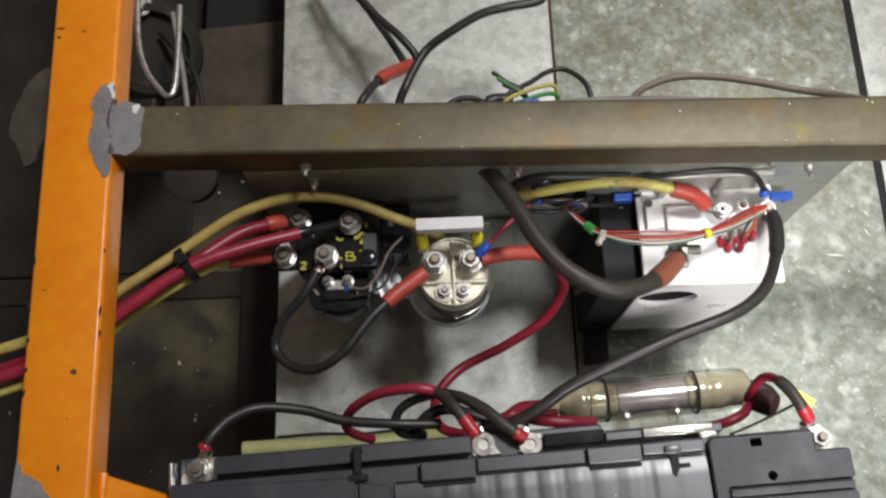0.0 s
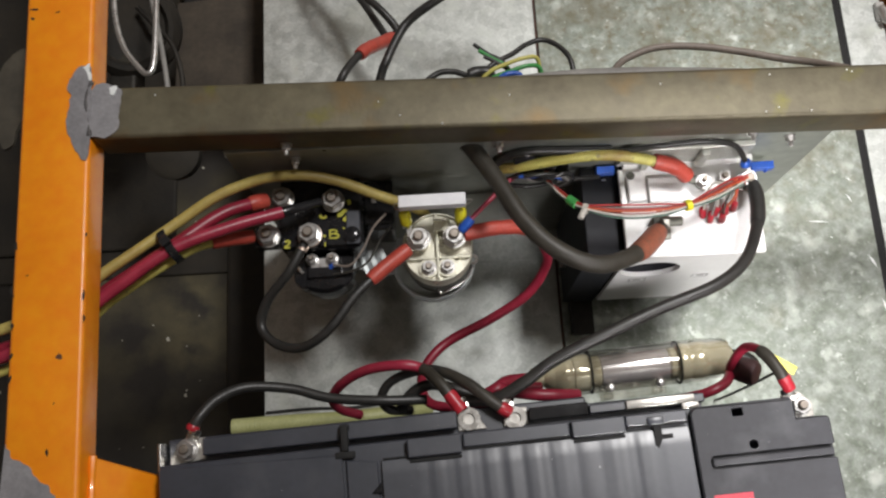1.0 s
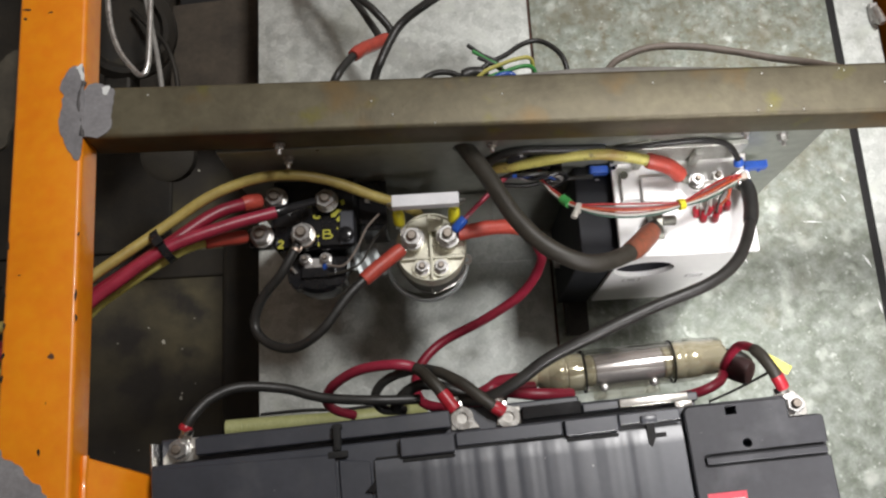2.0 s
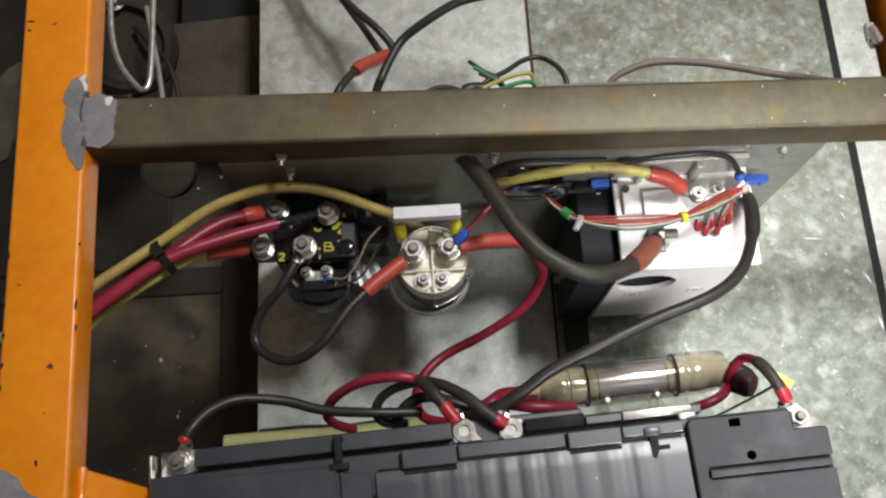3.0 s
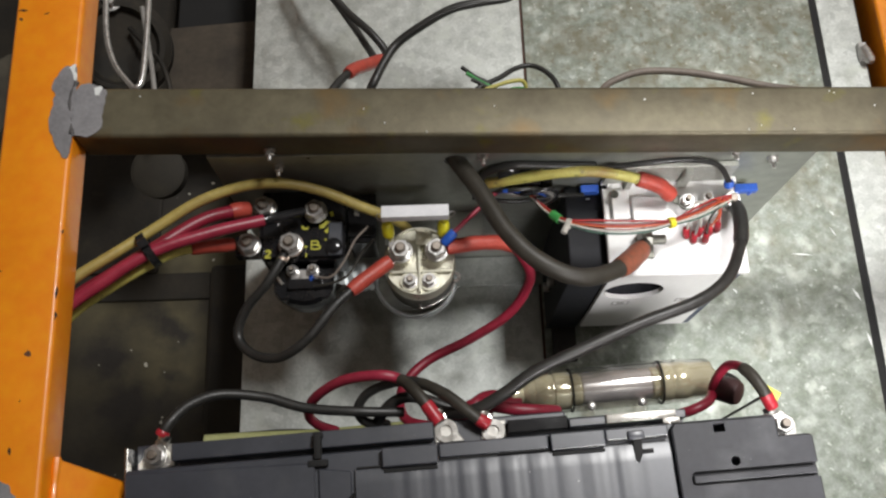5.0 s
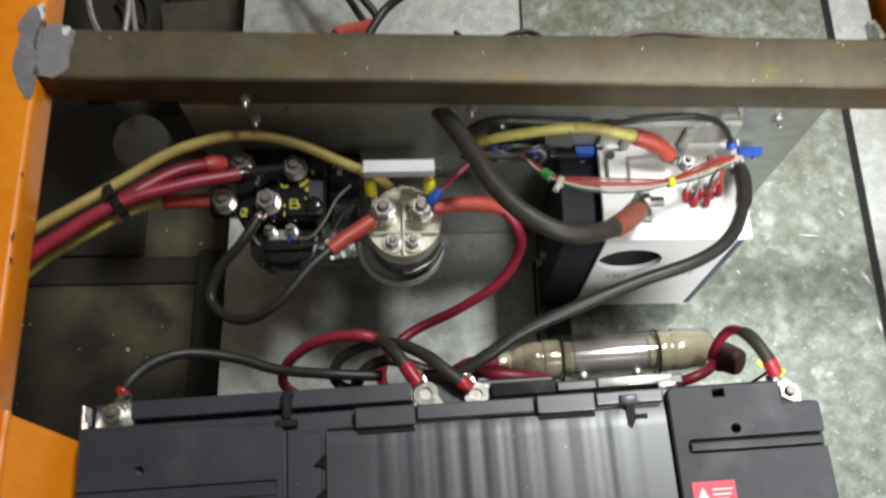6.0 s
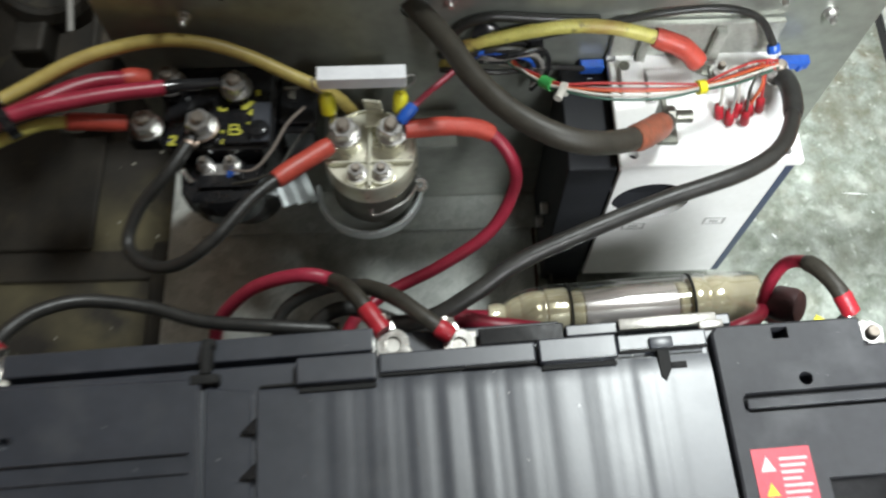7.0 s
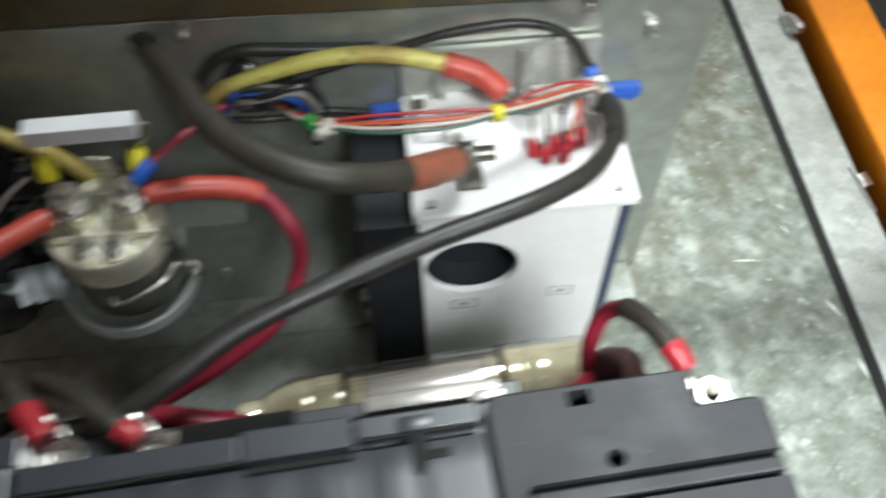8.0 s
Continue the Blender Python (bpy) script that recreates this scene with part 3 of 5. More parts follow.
# ribbed panel: waves across its length
bm = bmesh.new()
U0, U1, NU, V0, V1 = -0.0765, 0.1132, 240, -0.18, -0.0115
rows = []
for v, top in ((V1, 0.2408), (V1, 0.2432), (V1 - 0.005, 0.2442), (V1 - 0.010, 0.2445), (V0, 0.2445), (V0, 0.2405)):
    line = []
    for i in range(NU + 1):
        u = U0 + (U1 - U0) * i / NU
        amp = 0.00019 * (1 + 0.45 * math.sin(u * 83 + 1)) if top > 0.2444 else (0.0003 if top > 0.2435 else 0.0)
        ph = ((u + 0.0512) / 0.0158 + 0.16 * math.sin(u * 47) + 0.07 * math.sin(u * 131)) % 1.0
        w = ph / 0.4 if ph < 0.4 else (1 - ph) / 0.6
        w = w * w * (3 - 2 * w) - 0.5 + 0.10 * math.sin(u * 1130) * math.sin(u * 61)
        edge = max(0, min(1, (u - U0 - 0.02) / 0.012, (U1 - u - 0.012) / 0.012))
        line.append(bm.verts.new((u, v, top + amp * w * edge)))
    rows.append(line)
for a, b in zip(rows[:-1], rows[1:]):
    for i in range(NU):
        bm.faces.new((a[i], a[i + 1], b[i + 1], b[i]))
for i in (0, NU):
    bm.faces.new([r[i] for r in rows])
bpart("ribbed_panel", bm, M_BLACK_PLASTIC, "ribbed grey-black cover panel", True)
# lips over the rear edge
for u0, u1, v0 in ((-0.060, -0.0265, -0.0125), (0.0415, 0.0745, -0.011)):
    bpart("lip", merged(box(u0, u1, v0, -0.001, 0.2412, 0.2478, 0.0009), box(u0 + 0.002, u1 - 0.002, v0 - 0.0008, v0 + 0.002, 0.2412, 0.2445, 0.0003)), M_BLACK_PLASTIC)
# Black strips laid before each lip as its shadow line.
for u0, u1, v0 in ((-0.060, -0.0265, -0.0125), (0.0415, 0.0745, -0.011)):
    bpart("slot", box(u0 + 0.001, u1 - 0.0005, v0 - 0.0028, v0 - 0.0009, 0.2436, 0.2452, 0.0002), M_GAP, "black strip for the shade under the lip")
bpart("rear_edge", box(-0.0255, 0.0405, -0.0095, -0.001, 0.2407, 0.2448, 0.0008), M_BLACK_PLASTIC)
bpart("rear_edge", box(0.0755, 0.1135, -0.008, -0.001, 0.2407, 0.2444, 0.0008), M_BLACK_PLASTIC)
for u0, u1, v in ((-0.0755, -0.0605, -0.0112), (-0.0255, 0.0100, -0.0103), (0.0105, 0.0405, -0.0098), (0.0755, 0.1130, -0.0086)):
    bpart("joint", box(u0, u1, v - 0.0006, v + 0.0004, 0.2438, 0.2451, 0.0001), M_GAP, "black joint line")
for u, v in ((-0.158, 0.0085), (-0.128, 0.0092), (-0.082, 0.0088), (-0.052, 0.0080), (-0.036, 0.0075)):
    bpart("rivet", shaped(lathe([(0.0019, 0.0), (0.0019, 0.0006), (0.0011, 0.0009)], 12), BAT @ Matrix.Translation((u, v, 0.2364))), M_BLACK_DEEP, "small black rivet")
# right cover panel with slot, hole, groove and window
rp = bpart("right_panel", prism([(0.1152, -0.18), (0.1995, -0.18), (0.1995, -0.0145), (0.1965, -0.0135), (0.179, -0.0135), (0.179, -0.0015), (0.1175, -0.001), (0.1152, -0.004)], 0.2405, 0.2462, 0.0009), M_BLACK_DULL)
cut(rp, shaped(box(0.1405, 0.1475, -0.0085, -0.0035, 0.237, 0.25, 0.0004), BAT), shaped(lathe([(0.0029, 0.237), (0.0029, 0.25)], 18), BAT @ Matrix.Translation((0.1505, -0.0262, 0))),
    shaped(prism([(0.1225, -0.0325), (0.1245, -0.0305), (0.21, -0.0305), (0.21, -0.0388), (0.1245, -0.0388), (0.1225, -0.0368)], 0.2418, 0.25, 0), BAT),
    shaped(box(0.150, 0.183, -0.09, -0.0665, 0.2407, 0.25, 0.0003), BAT))
bpart("window", box(0.1503, 0.1827, -0.0897, -0.0668, 0.2406, 0.2416, 0.0003), M_BLACK_DEEP, "black window in the cover")
bpart("groove_bar", box(0.1242, 0.1985, -0.0370, -0.0325, 0.2419, 0.2458, 0.0008), M_BLACK_DULL)
# Black shape laid on the cover in place of its dark cut-out.
bpart("latch_shape", merged(prism([(0.0915, -0.0085), (0.0965, -0.0085), (0.0965, -0.017), (0.0935, -0.0225), (0.0915, -0.0205)], 0.2412, 0.2449, 0.0002), box(0.0965, 0.103, -0.0172, -0.0145, 0.2412, 0.2449, 0.0002)), M_GAP, smooth=True)
bpart("hook_cap", box(0.0885, 0.0985, -0.0085, -0.0035, 0.2440, 0.2464, 0.0007), M_BLACK_PLASTIC, smooth=True)
bpart("latch_shape", merged(box(-0.1005, -0.0965, -0.004, 0.010, 0.2366, 0.2455, 0.0005), box(-0.1045, -0.0925, -0.0085, -0.0045, 0.2405, 0.2462, 0.0005), box(-0.1015, -0.0955, 0.0085, 0.0125, 0.2366, 0.2425, 0.0012)), M_GAP, smooth=True)
# red warning label with blank print
lab = bpart("warning_label", box(0.121, 0.1445, -0.092, -0.0535, 0.2463, 0.2466, 0.0), M_LABEL, "red warning label with white print")
bpart("print", prism([(0.1235, -0.0625), (0.1295, -0.0625), (0.1265, -0.0565)], 0.2467, 0.2468, 0), M_PRINT, parent=lab)
for k in range(11):
    bpart("print", box(0.1315, 0.1428 - 0.0013 * (k * 5 % 4), -0.0584 - 0.0026 * k, -0.0575 - 0.0026 * k, 0.2467, 0.2468, 0), M_PRINT, parent=lab)
bpart("print", prism([(0.1238, -0.072), (0.1292, -0.072), (0.1265, -0.067)], 0.2467, 0.2468, 0), M_YELLOW_BRIGHT, parent=lab)
# terminals
PADS = {
    "left": [(-0.2128, -0.0008), (-0.2128, 0.004), (-0.2035, 0.0150), (-0.1900, 0.0150), (-0.1900, 0.0012)],
    "right": [(0.1992, -0.0128), (0.1812, -0.0128), (0.1805, 0.0025), (0.1925, 0.0035), (0.1992, -0.004)],
    "mid_a": [(-0.0275, 0.0015), (-0.0275, 0.013), (-0.0165, 0.013), (-0.009, 0.0015)],
    "mid_b": [(0.0015, 0.0015), (0.0035, 0.0125), (0.0175, 0.0125), (0.0175, 0.0015)],
}
for key, (u, v, z, away) in {"left": (-0.2010, 0.0080, 0.2218, 66), "right": (0.1895, -0.0055, 0.2218, 118), "mid_a": (-0.02, 0.0085, 0.2218, 112), "mid_b": (0.0095, 0.006, 0.2218, 118)}.items():
    bpart("terminal_pad", prism(PADS[key], z, z + 0.0022, 0.0004), M_PAD, "bright tinned terminal pad")
    q = BAT @ Vector((u, v, z + 0.0024))
    lug(bat, q.x, q.y, q.z, away + 3, 0.0072, 0.005, 0.008)
    if abs(u) > 0.1:
        fastener(bat, q.x, q.y, q.z + 0.0016, 0.0055, 0.003, turn=0.5)
bpart("end_tab", box(-0.2168, -0.2150, -0.004, 0.013, 0.2, 0.236, 0.0003), M_TIN, "thin bright metal end tab")
bpart("chrome_strip", merged(box(0.079, 0.122, 0.0032, 0.0085, 0.2342, 0.2372, 0.0006), box(0.112, 0.1225, -0.0005, 0.0032, 0.2408, 0.2425, 0.0005)), M_PAD, "chrome strip on the rear edge", True)

# hose lying along the back of the battery
HOSE = [(-0.146, 0.2175, 0.093), (-0.11, 0.2185, 0.093), (-0.065, 0.219, 0.092), (-0.03, 0.221, 0.088), (0.01, 0.226, 0.07)]
hose = thing("hose", HOSE[0], "dull yellow-green corrugated hose behind the battery", "hose")
part("sheath", tube(spline(HOSE, 40), lambda u: 0.0066 + 0.00018 * math.sin(u * 420), 14), M_LIME, hose, smooth=True)


# ---- fuse holder ----
FUSE = Matrix.Translation((0.0885, 0.2345, 0.171)) @ Matrix.Rotation(radians(3.2), 4, "Z") @ Matrix.Rotation(radians(90), 4, "Y")
fuse = thing("fuse_holder", (0.155, 0.237, 0.155), "clear cylindrical inline fuse holder with gilt end caps", "fuse holder")


def fpart(name, bm, mat, label="", smooth=True):
    return part(name, shaped(bm, FUSE), mat, fuse, label, smooth)


def end_cap(name, profile):
    """Gilt core under a clear shell of the same turned shape."""
    core = fpart(name, lathe([(r * 0.86 if r > 0.0085 else r * 0.96, z) for r, z in profile], 40), M_BRASS, "shiny gilt metal core under clear plastic")
    shell = part("shell", shaped(lathe(profile, 40, cap=False), FUSE), M_CLEAR, core, "clear plastic shell", True)
    shell.visible_shadow = False


end_cap("end_cap", [(0.0055, -0.003), (0.0075, -0.0025), (0.0078, 0.004), (0.0068, 0.0055), (0.0092, 0.007), (0.0118, 0.0115), (0.0120, 0.0135), (0.0131, 0.0145), (0.0142, 0.020), (0.0146, 0.0245), (0.0141, 0.0252), (0.0141, 0.0264), (0.0150, 0.0272), (0.0152, 0.037), (0.0149, 0.038)])
fpart("o_ring", ring(0.0138, 0.0153, 0.0383, 0.0393, 36), M_GAP, "black rubber ring")
fpart("barrel", merged(lathe([(0.0148, 0.0395), (0.015, 0.041), (0.015, 0.099), (0.0148, 0.1005)], 36, cap=False), lathe([(0.0128, 0.1005), (0.0128, 0.0395)], 36, cap=False)), M_CLEAR, "clear plastic barrel").visible_shadow = False
fpart("o_ring", ring(0.0138, 0.0153, 0.1007, 0.1017, 36), M_GAP, "black rubber ring")
end_cap("end_cap", [(0.0149, 0.102), (0.0152, 0.103), (0.0152, 0.108), (0.0146, 0.1088), (0.0146, 0.1102), (0.0151, 0.111), (0.0150, 0.1200), (0.0142, 0.1215), (0.0140, 0.134), (0.0128, 0.137), (0.0075, 0.1385), (0.007, 0.140)])
fpart("fuse_body", merged(lathe([(0.0085, 0.0462), (0.0106, 0.0467), (0.0108, 0.048), (0.0108, 0.093), (0.0106, 0.0943), (0.0085, 0.0948)], 30)), material("silver_violet_fuse", (0.88, 0.85, 0.87), (0.76, 0.72, 0.75), 0.22, 0.55, 40, 0.03), "silver-violet fuse cartridge")
fpart("clamp_block", shaped(lathe([(0.004, 0.040), (0.0105, 0.040), (0.0112, 0.0415), (0.0112, 0.045), (0.0104, 0.046), (0.004, 0.046)], 20), Matrix.Identity(4)), M_BRASS, "gilt clamp block")
fpart("clamp_block", shaped(lathe([(0.004, 0.095), (0.0104, 0.095), (0.0112, 0.096), (0.0112, 0.099), (0.0105, 0.1), (0.004, 0.1)], 20), Matrix.Identity(4)), M_BRASS, "gilt clamp block")
fpart("mount_foot", merged(box(0.0125, 0.0155, -0.02, 0.004, 0.046, 0.094, 0.0008), box(0.004, 0.013, -0.0195, -0.0125, 0.048, 0.054, 0.0006), box(0.004, 0.013, -0.0195, -0.0125, 0.083, 0.089, 0.0006)), M_CLEAR, "clear plastic mounting foot", False).visible_shadow = False
fpart("clamp_screw", shaped(lathe([(0.0028, 0), (0.0028, 0.004), (0.002, 0.0045)], 14), Matrix.Translation((-0.004, -0.013, 0.051)) @ Matrix.Rotation(radians(-90), 4, "Y")), M_STEEL)
fpart("clamp_screw", shaped(lathe([(0.0028, 0), (0.0028, 0.004), (0.002, 0.0045)], 14), Matrix.Translation((-0.004, -0.013, 0.086)) @ Matrix.Rotation(radians(-90), 4, "Y")), M_STEEL)


# ---- motor controller ----
ctl = thing("motor_controller", (0.21, 0.35, 0.0), "motor controller with white plates and a black body", "controller")
cb = part("body", box(0.1645, 0.2575, 0.3205, 0.3896, 0.018, 0.1778, 0.001), M_BLACK_METAL, ctl)
cut(cb, shaped(lathe([(0.0228, -0.02), (0.0228, 0.01)], 40), pose(0.1868, 0.324, 0.1345, -90, 0, 0)))
fp = part("front_plate", box(0.1625, 0.2535, 0.3165, 0.3203, 0.02, 0.1778, 0.0008), M_WHITE, ctl, "white painted front plate")
cut(fp, shaped(lathe([(0.0228, -0.01), (0.0228, 0.01)], 40), pose(0.1868, 0.3185, 0.1345, 90, 0, 0)))
for cx, cz, w in ((0.2325, 0.1055, 0.0065), (0.183, 0.101, 0.007)):
    part("badge", merged(box(cx - w, cx + w, 0.316, 0.3164, cz + 0.0035, cz + 0.0045, 0), box(cx - w, cx + w, 0.316, 0.3164, cz - 0.0045, cz - 0.0035, 0), box(cx - w, cx - w + 0.001, 0.316, 0.3164, cz - 0.0035, cz + 0.0035, 0), box(cx + w - 0.001, cx + w, 0.316, 0.3164, cz - 0.0035, cz + 0.0035, 0), box(cx - w * 0.4, cx + w * 0.4, 0.316, 0.3164, cz - 0.0015, cz + 0.0015, 0)), material("faint_grey_print", (0.5, 0.5, 0.49), (0.42, 0.42, 0.41), 0.5), ctl, "small grey printed badge")
tp = part("top_plate", box(0.1605, 0.2605, 0.3145, 0.3895, 0.178, 0.1832, 0.0012), M_WHITE, ctl, "white painted top plate with corner holes")
cut(tp, *[shaped(lathe([(0.0026, 0.17), (0.0026, 0.19)], 18), Matrix.Translation((hx, hy, 0))) for hx, hy in ((0.1685, 0.3215), (0.252, 0.3215), (0.1625, 0.3845))])
part("terminal_block", merged(box(0.1655, 0.1785, 0.3565, 0.3785, 0.1834, 0.1885, 0.001), box(0.1800, 0.2060, 0.3550, 0.3730, 0.1834, 0.1885, 0.001)), M_WHITE, ctl)
part("screw", shaped(merged(ring(0.0016, 0.0030, 0, 0.0008, 18), lathe([(0.0016, -0.0002), (0.0016, 0.0003)], 12)), Matrix.Translation((0.1680, 0.3752, 0.1886))), M_CAN, ctl, "dark sunk screw", True)
part("edge_trim", box(0.2538, 0.2588, 0.3172, 0.3203, 0.02, 0.1778, 0.0004), material("blue_black_edge", (0.03, 0.045, 0.10), (0.02, 0.03, 0.07), 0.4), ctl, "dark blue-black side edge")
part("rear_flange", merged(box(0.161, 0.254, 0.3855, 0.3895, 0.1834, 0.211, 0.0008), box(0.176, 0.181, 0.3805, 0.3854, 0.1834, 0.209, 0.001), box(0.216, 0.222, 0.3805, 0.3854, 0.1834, 0.209, 0.001)), M_WHITE_GREY, ctl, "brushed aluminium rear flange")
part("heat_sink", box(0.1345, 0.1615, 0.3195, 0.3896, 0.004, 0.171, 0.001), M_BLACK_METAL, ctl, "black heat sink block")
part("foot", merged(box(0.1395, 0.161, 0.289, 0.3655, 0.0008, 0.0035, 0.0004), box(0.1395, 0.142, 0.289, 0.3655, 0.0035, 0.014, 0.0004)), M_DARKSTEEL, ctl, "dark steel angle foot")
for sy, sz in ((0.343, 0.075), (0.347, 0.045)):
    part("side_screw", shaped(hexagon(0.0042, 0, 0.005, 0.1), pose(0.1344, sy, sz, 0, -90, 0)), M_STEEL, ctl)
# power studs
fastener(ctl, 0.2185, 0.3662, 0.1925, 0.0040, 0.003, turn=0.2)
fastener(ctl, 0.2505, 0.3655, 0.190, 0.0058, 0.004, turn=0.6)
fastener(ctl, 0.236, 0.371, 0.1834, 0.0042, 0.003, turn=0.6)
# upright bus lug with a level bolt for the thick cable
part("bus_lug", merged(box(0.1815, 0.1845, 0.327, 0.345, 0.1832, 0.203, 0.0008), box(0.1815, 0.193, 0.327, 0.345, 0.1832, 0.1858, 0.0006)), M_CAN, ctl, "dull upright lug")
part("bolt", merged(shaped(hexagon(0.006, 0, 0.005), pose(0.1847, 0.337, 0.196, 0, 90, 0)), shaped(lathe([(0.0036, 0), (0.0036, 0.014), (0.003, 0.0145)], 14), pose(0.1847, 0.337, 0.196, 0, 90, 0))), M_CAN, ctl)
part("blue_block", box(0.1455, 0.1595, 0.3815, 0.3880, 0.172, 0.1785, 0.001), M_BLUE, ctl, "blue plastic terminal block")
part("blue_block", merged(box(0.2575, 0.2745, 0.3760, 0.3820, 0.179, 0.186, 0.001), box(0.2575, 0.263, 0.3735, 0.3785, 0.171, 0.1788, 0.0008), shaped(box(-0.001, 0.007, -0.0015, 0.0015, 0, 0.005, 0.0006), pose(0.2690, 0.3765, 0.178, 0, 0, 28))), M_BLUE, ctl, "blue spade terminal")
part("clip", merged(box(0.150, 0.153, 0.3785, 0.3795, 0.160, 0.172, 0.0003), shaped(hexagon(0.0032, 0, 0.003), pose(0.1515, 0.3785, 0.158, 90, 0, 0))), M_STEEL, ctl)
# red crimps plugged into the top, each with its lead
rng = random.Random(7)
for k, (cx, cy) in enumerate(((0.2180, 0.3425), (0.2225, 0.3385), (0.2265, 0.3435), (0.2310, 0.3385), (0.2350, 0.3440), (0.2405, 0.3465))):
    tx, ty = rng.uniform(-38, -12), rng.uniform(-18, 14)
    part("red_crimp", shaped(lathe([(0.0019, 0), (0.0025, 0.001), (0.0025, 0.0075), (0.0018, 0.009)], 12), pose(cx, cy, 0.1835, tx, ty, 0)), M_RED_TIP, ctl, "red insulated crimp terminal", True)
    col = (M_WHITEWIRE, M_GREYWIRE, M_WHITEWIRE, M_RUBBER_GREY, M_ORANGEWIRE, M_REDWIRE)[k]
    lift = rng.uniform(0.0, 0.006)
    part("lead", tube(spline([(cx + 0.004 * math.sin(radians(ty)), cy + 0.003, 0.1905), (cx + rng.uniform(-0.002, 0.004), cy + 0.009, 0.200 + lift), (cx + rng.uniform(0.0, 0.005), cy + 0.017, 0.206 + lift * 0.5), (0.234 + 0.0022 * k, 0.361 + rng.uniform(-0.002, 0.002), 0.204)], 6), 0.0009, 8), col, ctl, smooth=True)


# ---- solenoid contactor with its resistor ----
SX, SY = 0.0245, 0.333
sol = thing("solenoid_contactor", (SX, SY, 0.12), "round plated solenoid contactor with four studs", "contactor")
SM = Matrix.Translation((SX, SY, 0))
part("can", shaped(lathe([(0.023, 0.132), (0.0245, 0.134), (0.0245, 0.160), (0.0235, 0.162)], 40), SM), M_CAN, sol, smooth=True)
part("cap", shaped(lathe([(0.0245, 0.162), (0.0262, 0.163), (0.0262, 0.1765), (0.0252, 0.178), (0.0246, 0.178), (0.0243, 0.1755)], 40), SM), M_CAP, sol, "plated cap with raised dividers", True)
part("divider", merged(box(SX - 0.001, SX + 0.001, SY - 0.0243, SY + 0.0243, 0.1756, 0.1802, 0.0005), box(SX - 0.0243, SX - 0.0012, SY - 0.0095, SY - 0.0078, 0.1756, 0.1795, 0.0004), box(SX + 0.0012, SX + 0.0243, SY - 0.0095, SY - 0.0078, 0.1756, 0.1795, 0.0004)), M_CAP, sol)
part("boss", merged(*[shaped(ring(0.004, 0.0072, 0.1756, 0.1785, 24), Matrix.Translation((SX + dx, SY - 0.0155, 0))) for dx in (-0.0068, 0.0068)]), M_CAP, sol, smooth=True)
BX, BY = 0.0205, 0.3355
strap = [(BX + r * math.cos(radians(a)), BY + r * math.sin(radians(a))) for r, arc in ((0.0325, range(178, 363, 8)), (0.0298, range(362, 177, -8))) for a in arc]
part("strap", prism(strap, 0.1215, 0.1300, 0.0008), M_BRACKET, sol, "pale zinc strap bent round the can", True)
part("bracket", merged(prism([(BX + 0.0296 * math.cos(radians(a)), BY + 0.0296 * math.sin(radians(a))) for a in range(180, 361, 10)], 0.1200, 0.1225, 0.0004), box(SX - 0.028, SX + 0.05, SY + 0.03, 0.3896, 0.1225, 0.126, 0.0004), box(SX - 0.02, SX + 0.02, SY + 0.003, SY + 0.0298, 0.1227, 0.126, 0.0004)), M_PANEL, sol, "dull zinc mounting bracket")
part("crinkled_tab", merged(*[shaped(box(-0.0022, 0.0022, -0.0115, 0.0115, -0.0006, 0.0006, 0.0003), pose(-0.0175 - 0.0041 * k, 0.3375 - 0.0006 * k, 0.1262 + 0.0008 * (k % 2), 3 * (-1) ** k, 9 * (-1) ** k, 24)) for k in range(5)], prism([(-0.036, 0.3315), (-0.034, 0.3375), (-0.049, 0.3400), (-0.0515, 0.3365)], 0.1250, 0.1262, 0.0003)), M_BRACKET, sol, "shiny crinkled zinc tab")
part("wire_clip", tube(spline([(SX - 0.001, SY - 0.0266, 0.156), (SX + 0.0005, SY - 0.0290, 0.153), (SX + 0.0095, SY - 0.0265, 0.154), (SX + 0.0195, SY - 0.0200, 0.154), (SX + 0.0255, SY - 0.0100, 0.153)]), 0.0010, 8), M_STEEL, sol, smooth=True)
part("eyelet", shaped(merged(ring(0.0017, 0.0044, 0, 0.006, 20), ring(0.0017, 0.0026, 0.006, 0.0068, 16)), pose(BX + 0.0305, BY - 0.0005, 0.1250, 12, 0, 0)), M_TIN, sol, "bright eyelet rivet", True)
for dx in (-0.0128, 0.0128):
    fastener(sol, SX + dx, 0.3375, 0.186, 0.0066, 0.004, turn=0.2 + dx * 20, seat=0.0105)
    part("stud_base", shaped(lathe([(0.0075, 0.1756), (0.0075, 0.182), (0.006, 0.1835)], 20), Matrix.Translation((SX + dx, 0.3375, 0))), M_CAP, sol, smooth=True)
for dx in (-0.0068, 0.0068):
    fastener(sol, SX + dx, SY - 0.0155, 0.1776, 0.0043, 0.0025, turn=0.4, seat=0.002)
for dx, away in ((-0.0128, 215), (0.0128, 10)):
    lug(sol, SX + dx, 0.3375, 0.1838, away, 0.0085, 0.004, 0.008)
part("tab", merged(shaped(box(-0.005, 0.005, -0.0008, 0.0008, 0.0, 0.022, 0.0006), pose(0.0285, 0.3515, 0.184, 14, 0, -8)), box(0.0225, 0.0345, 0.343, 0.3525, 0.1835, 0.185, 0.0004)), M_CAP, sol, "upright plated blade tab")

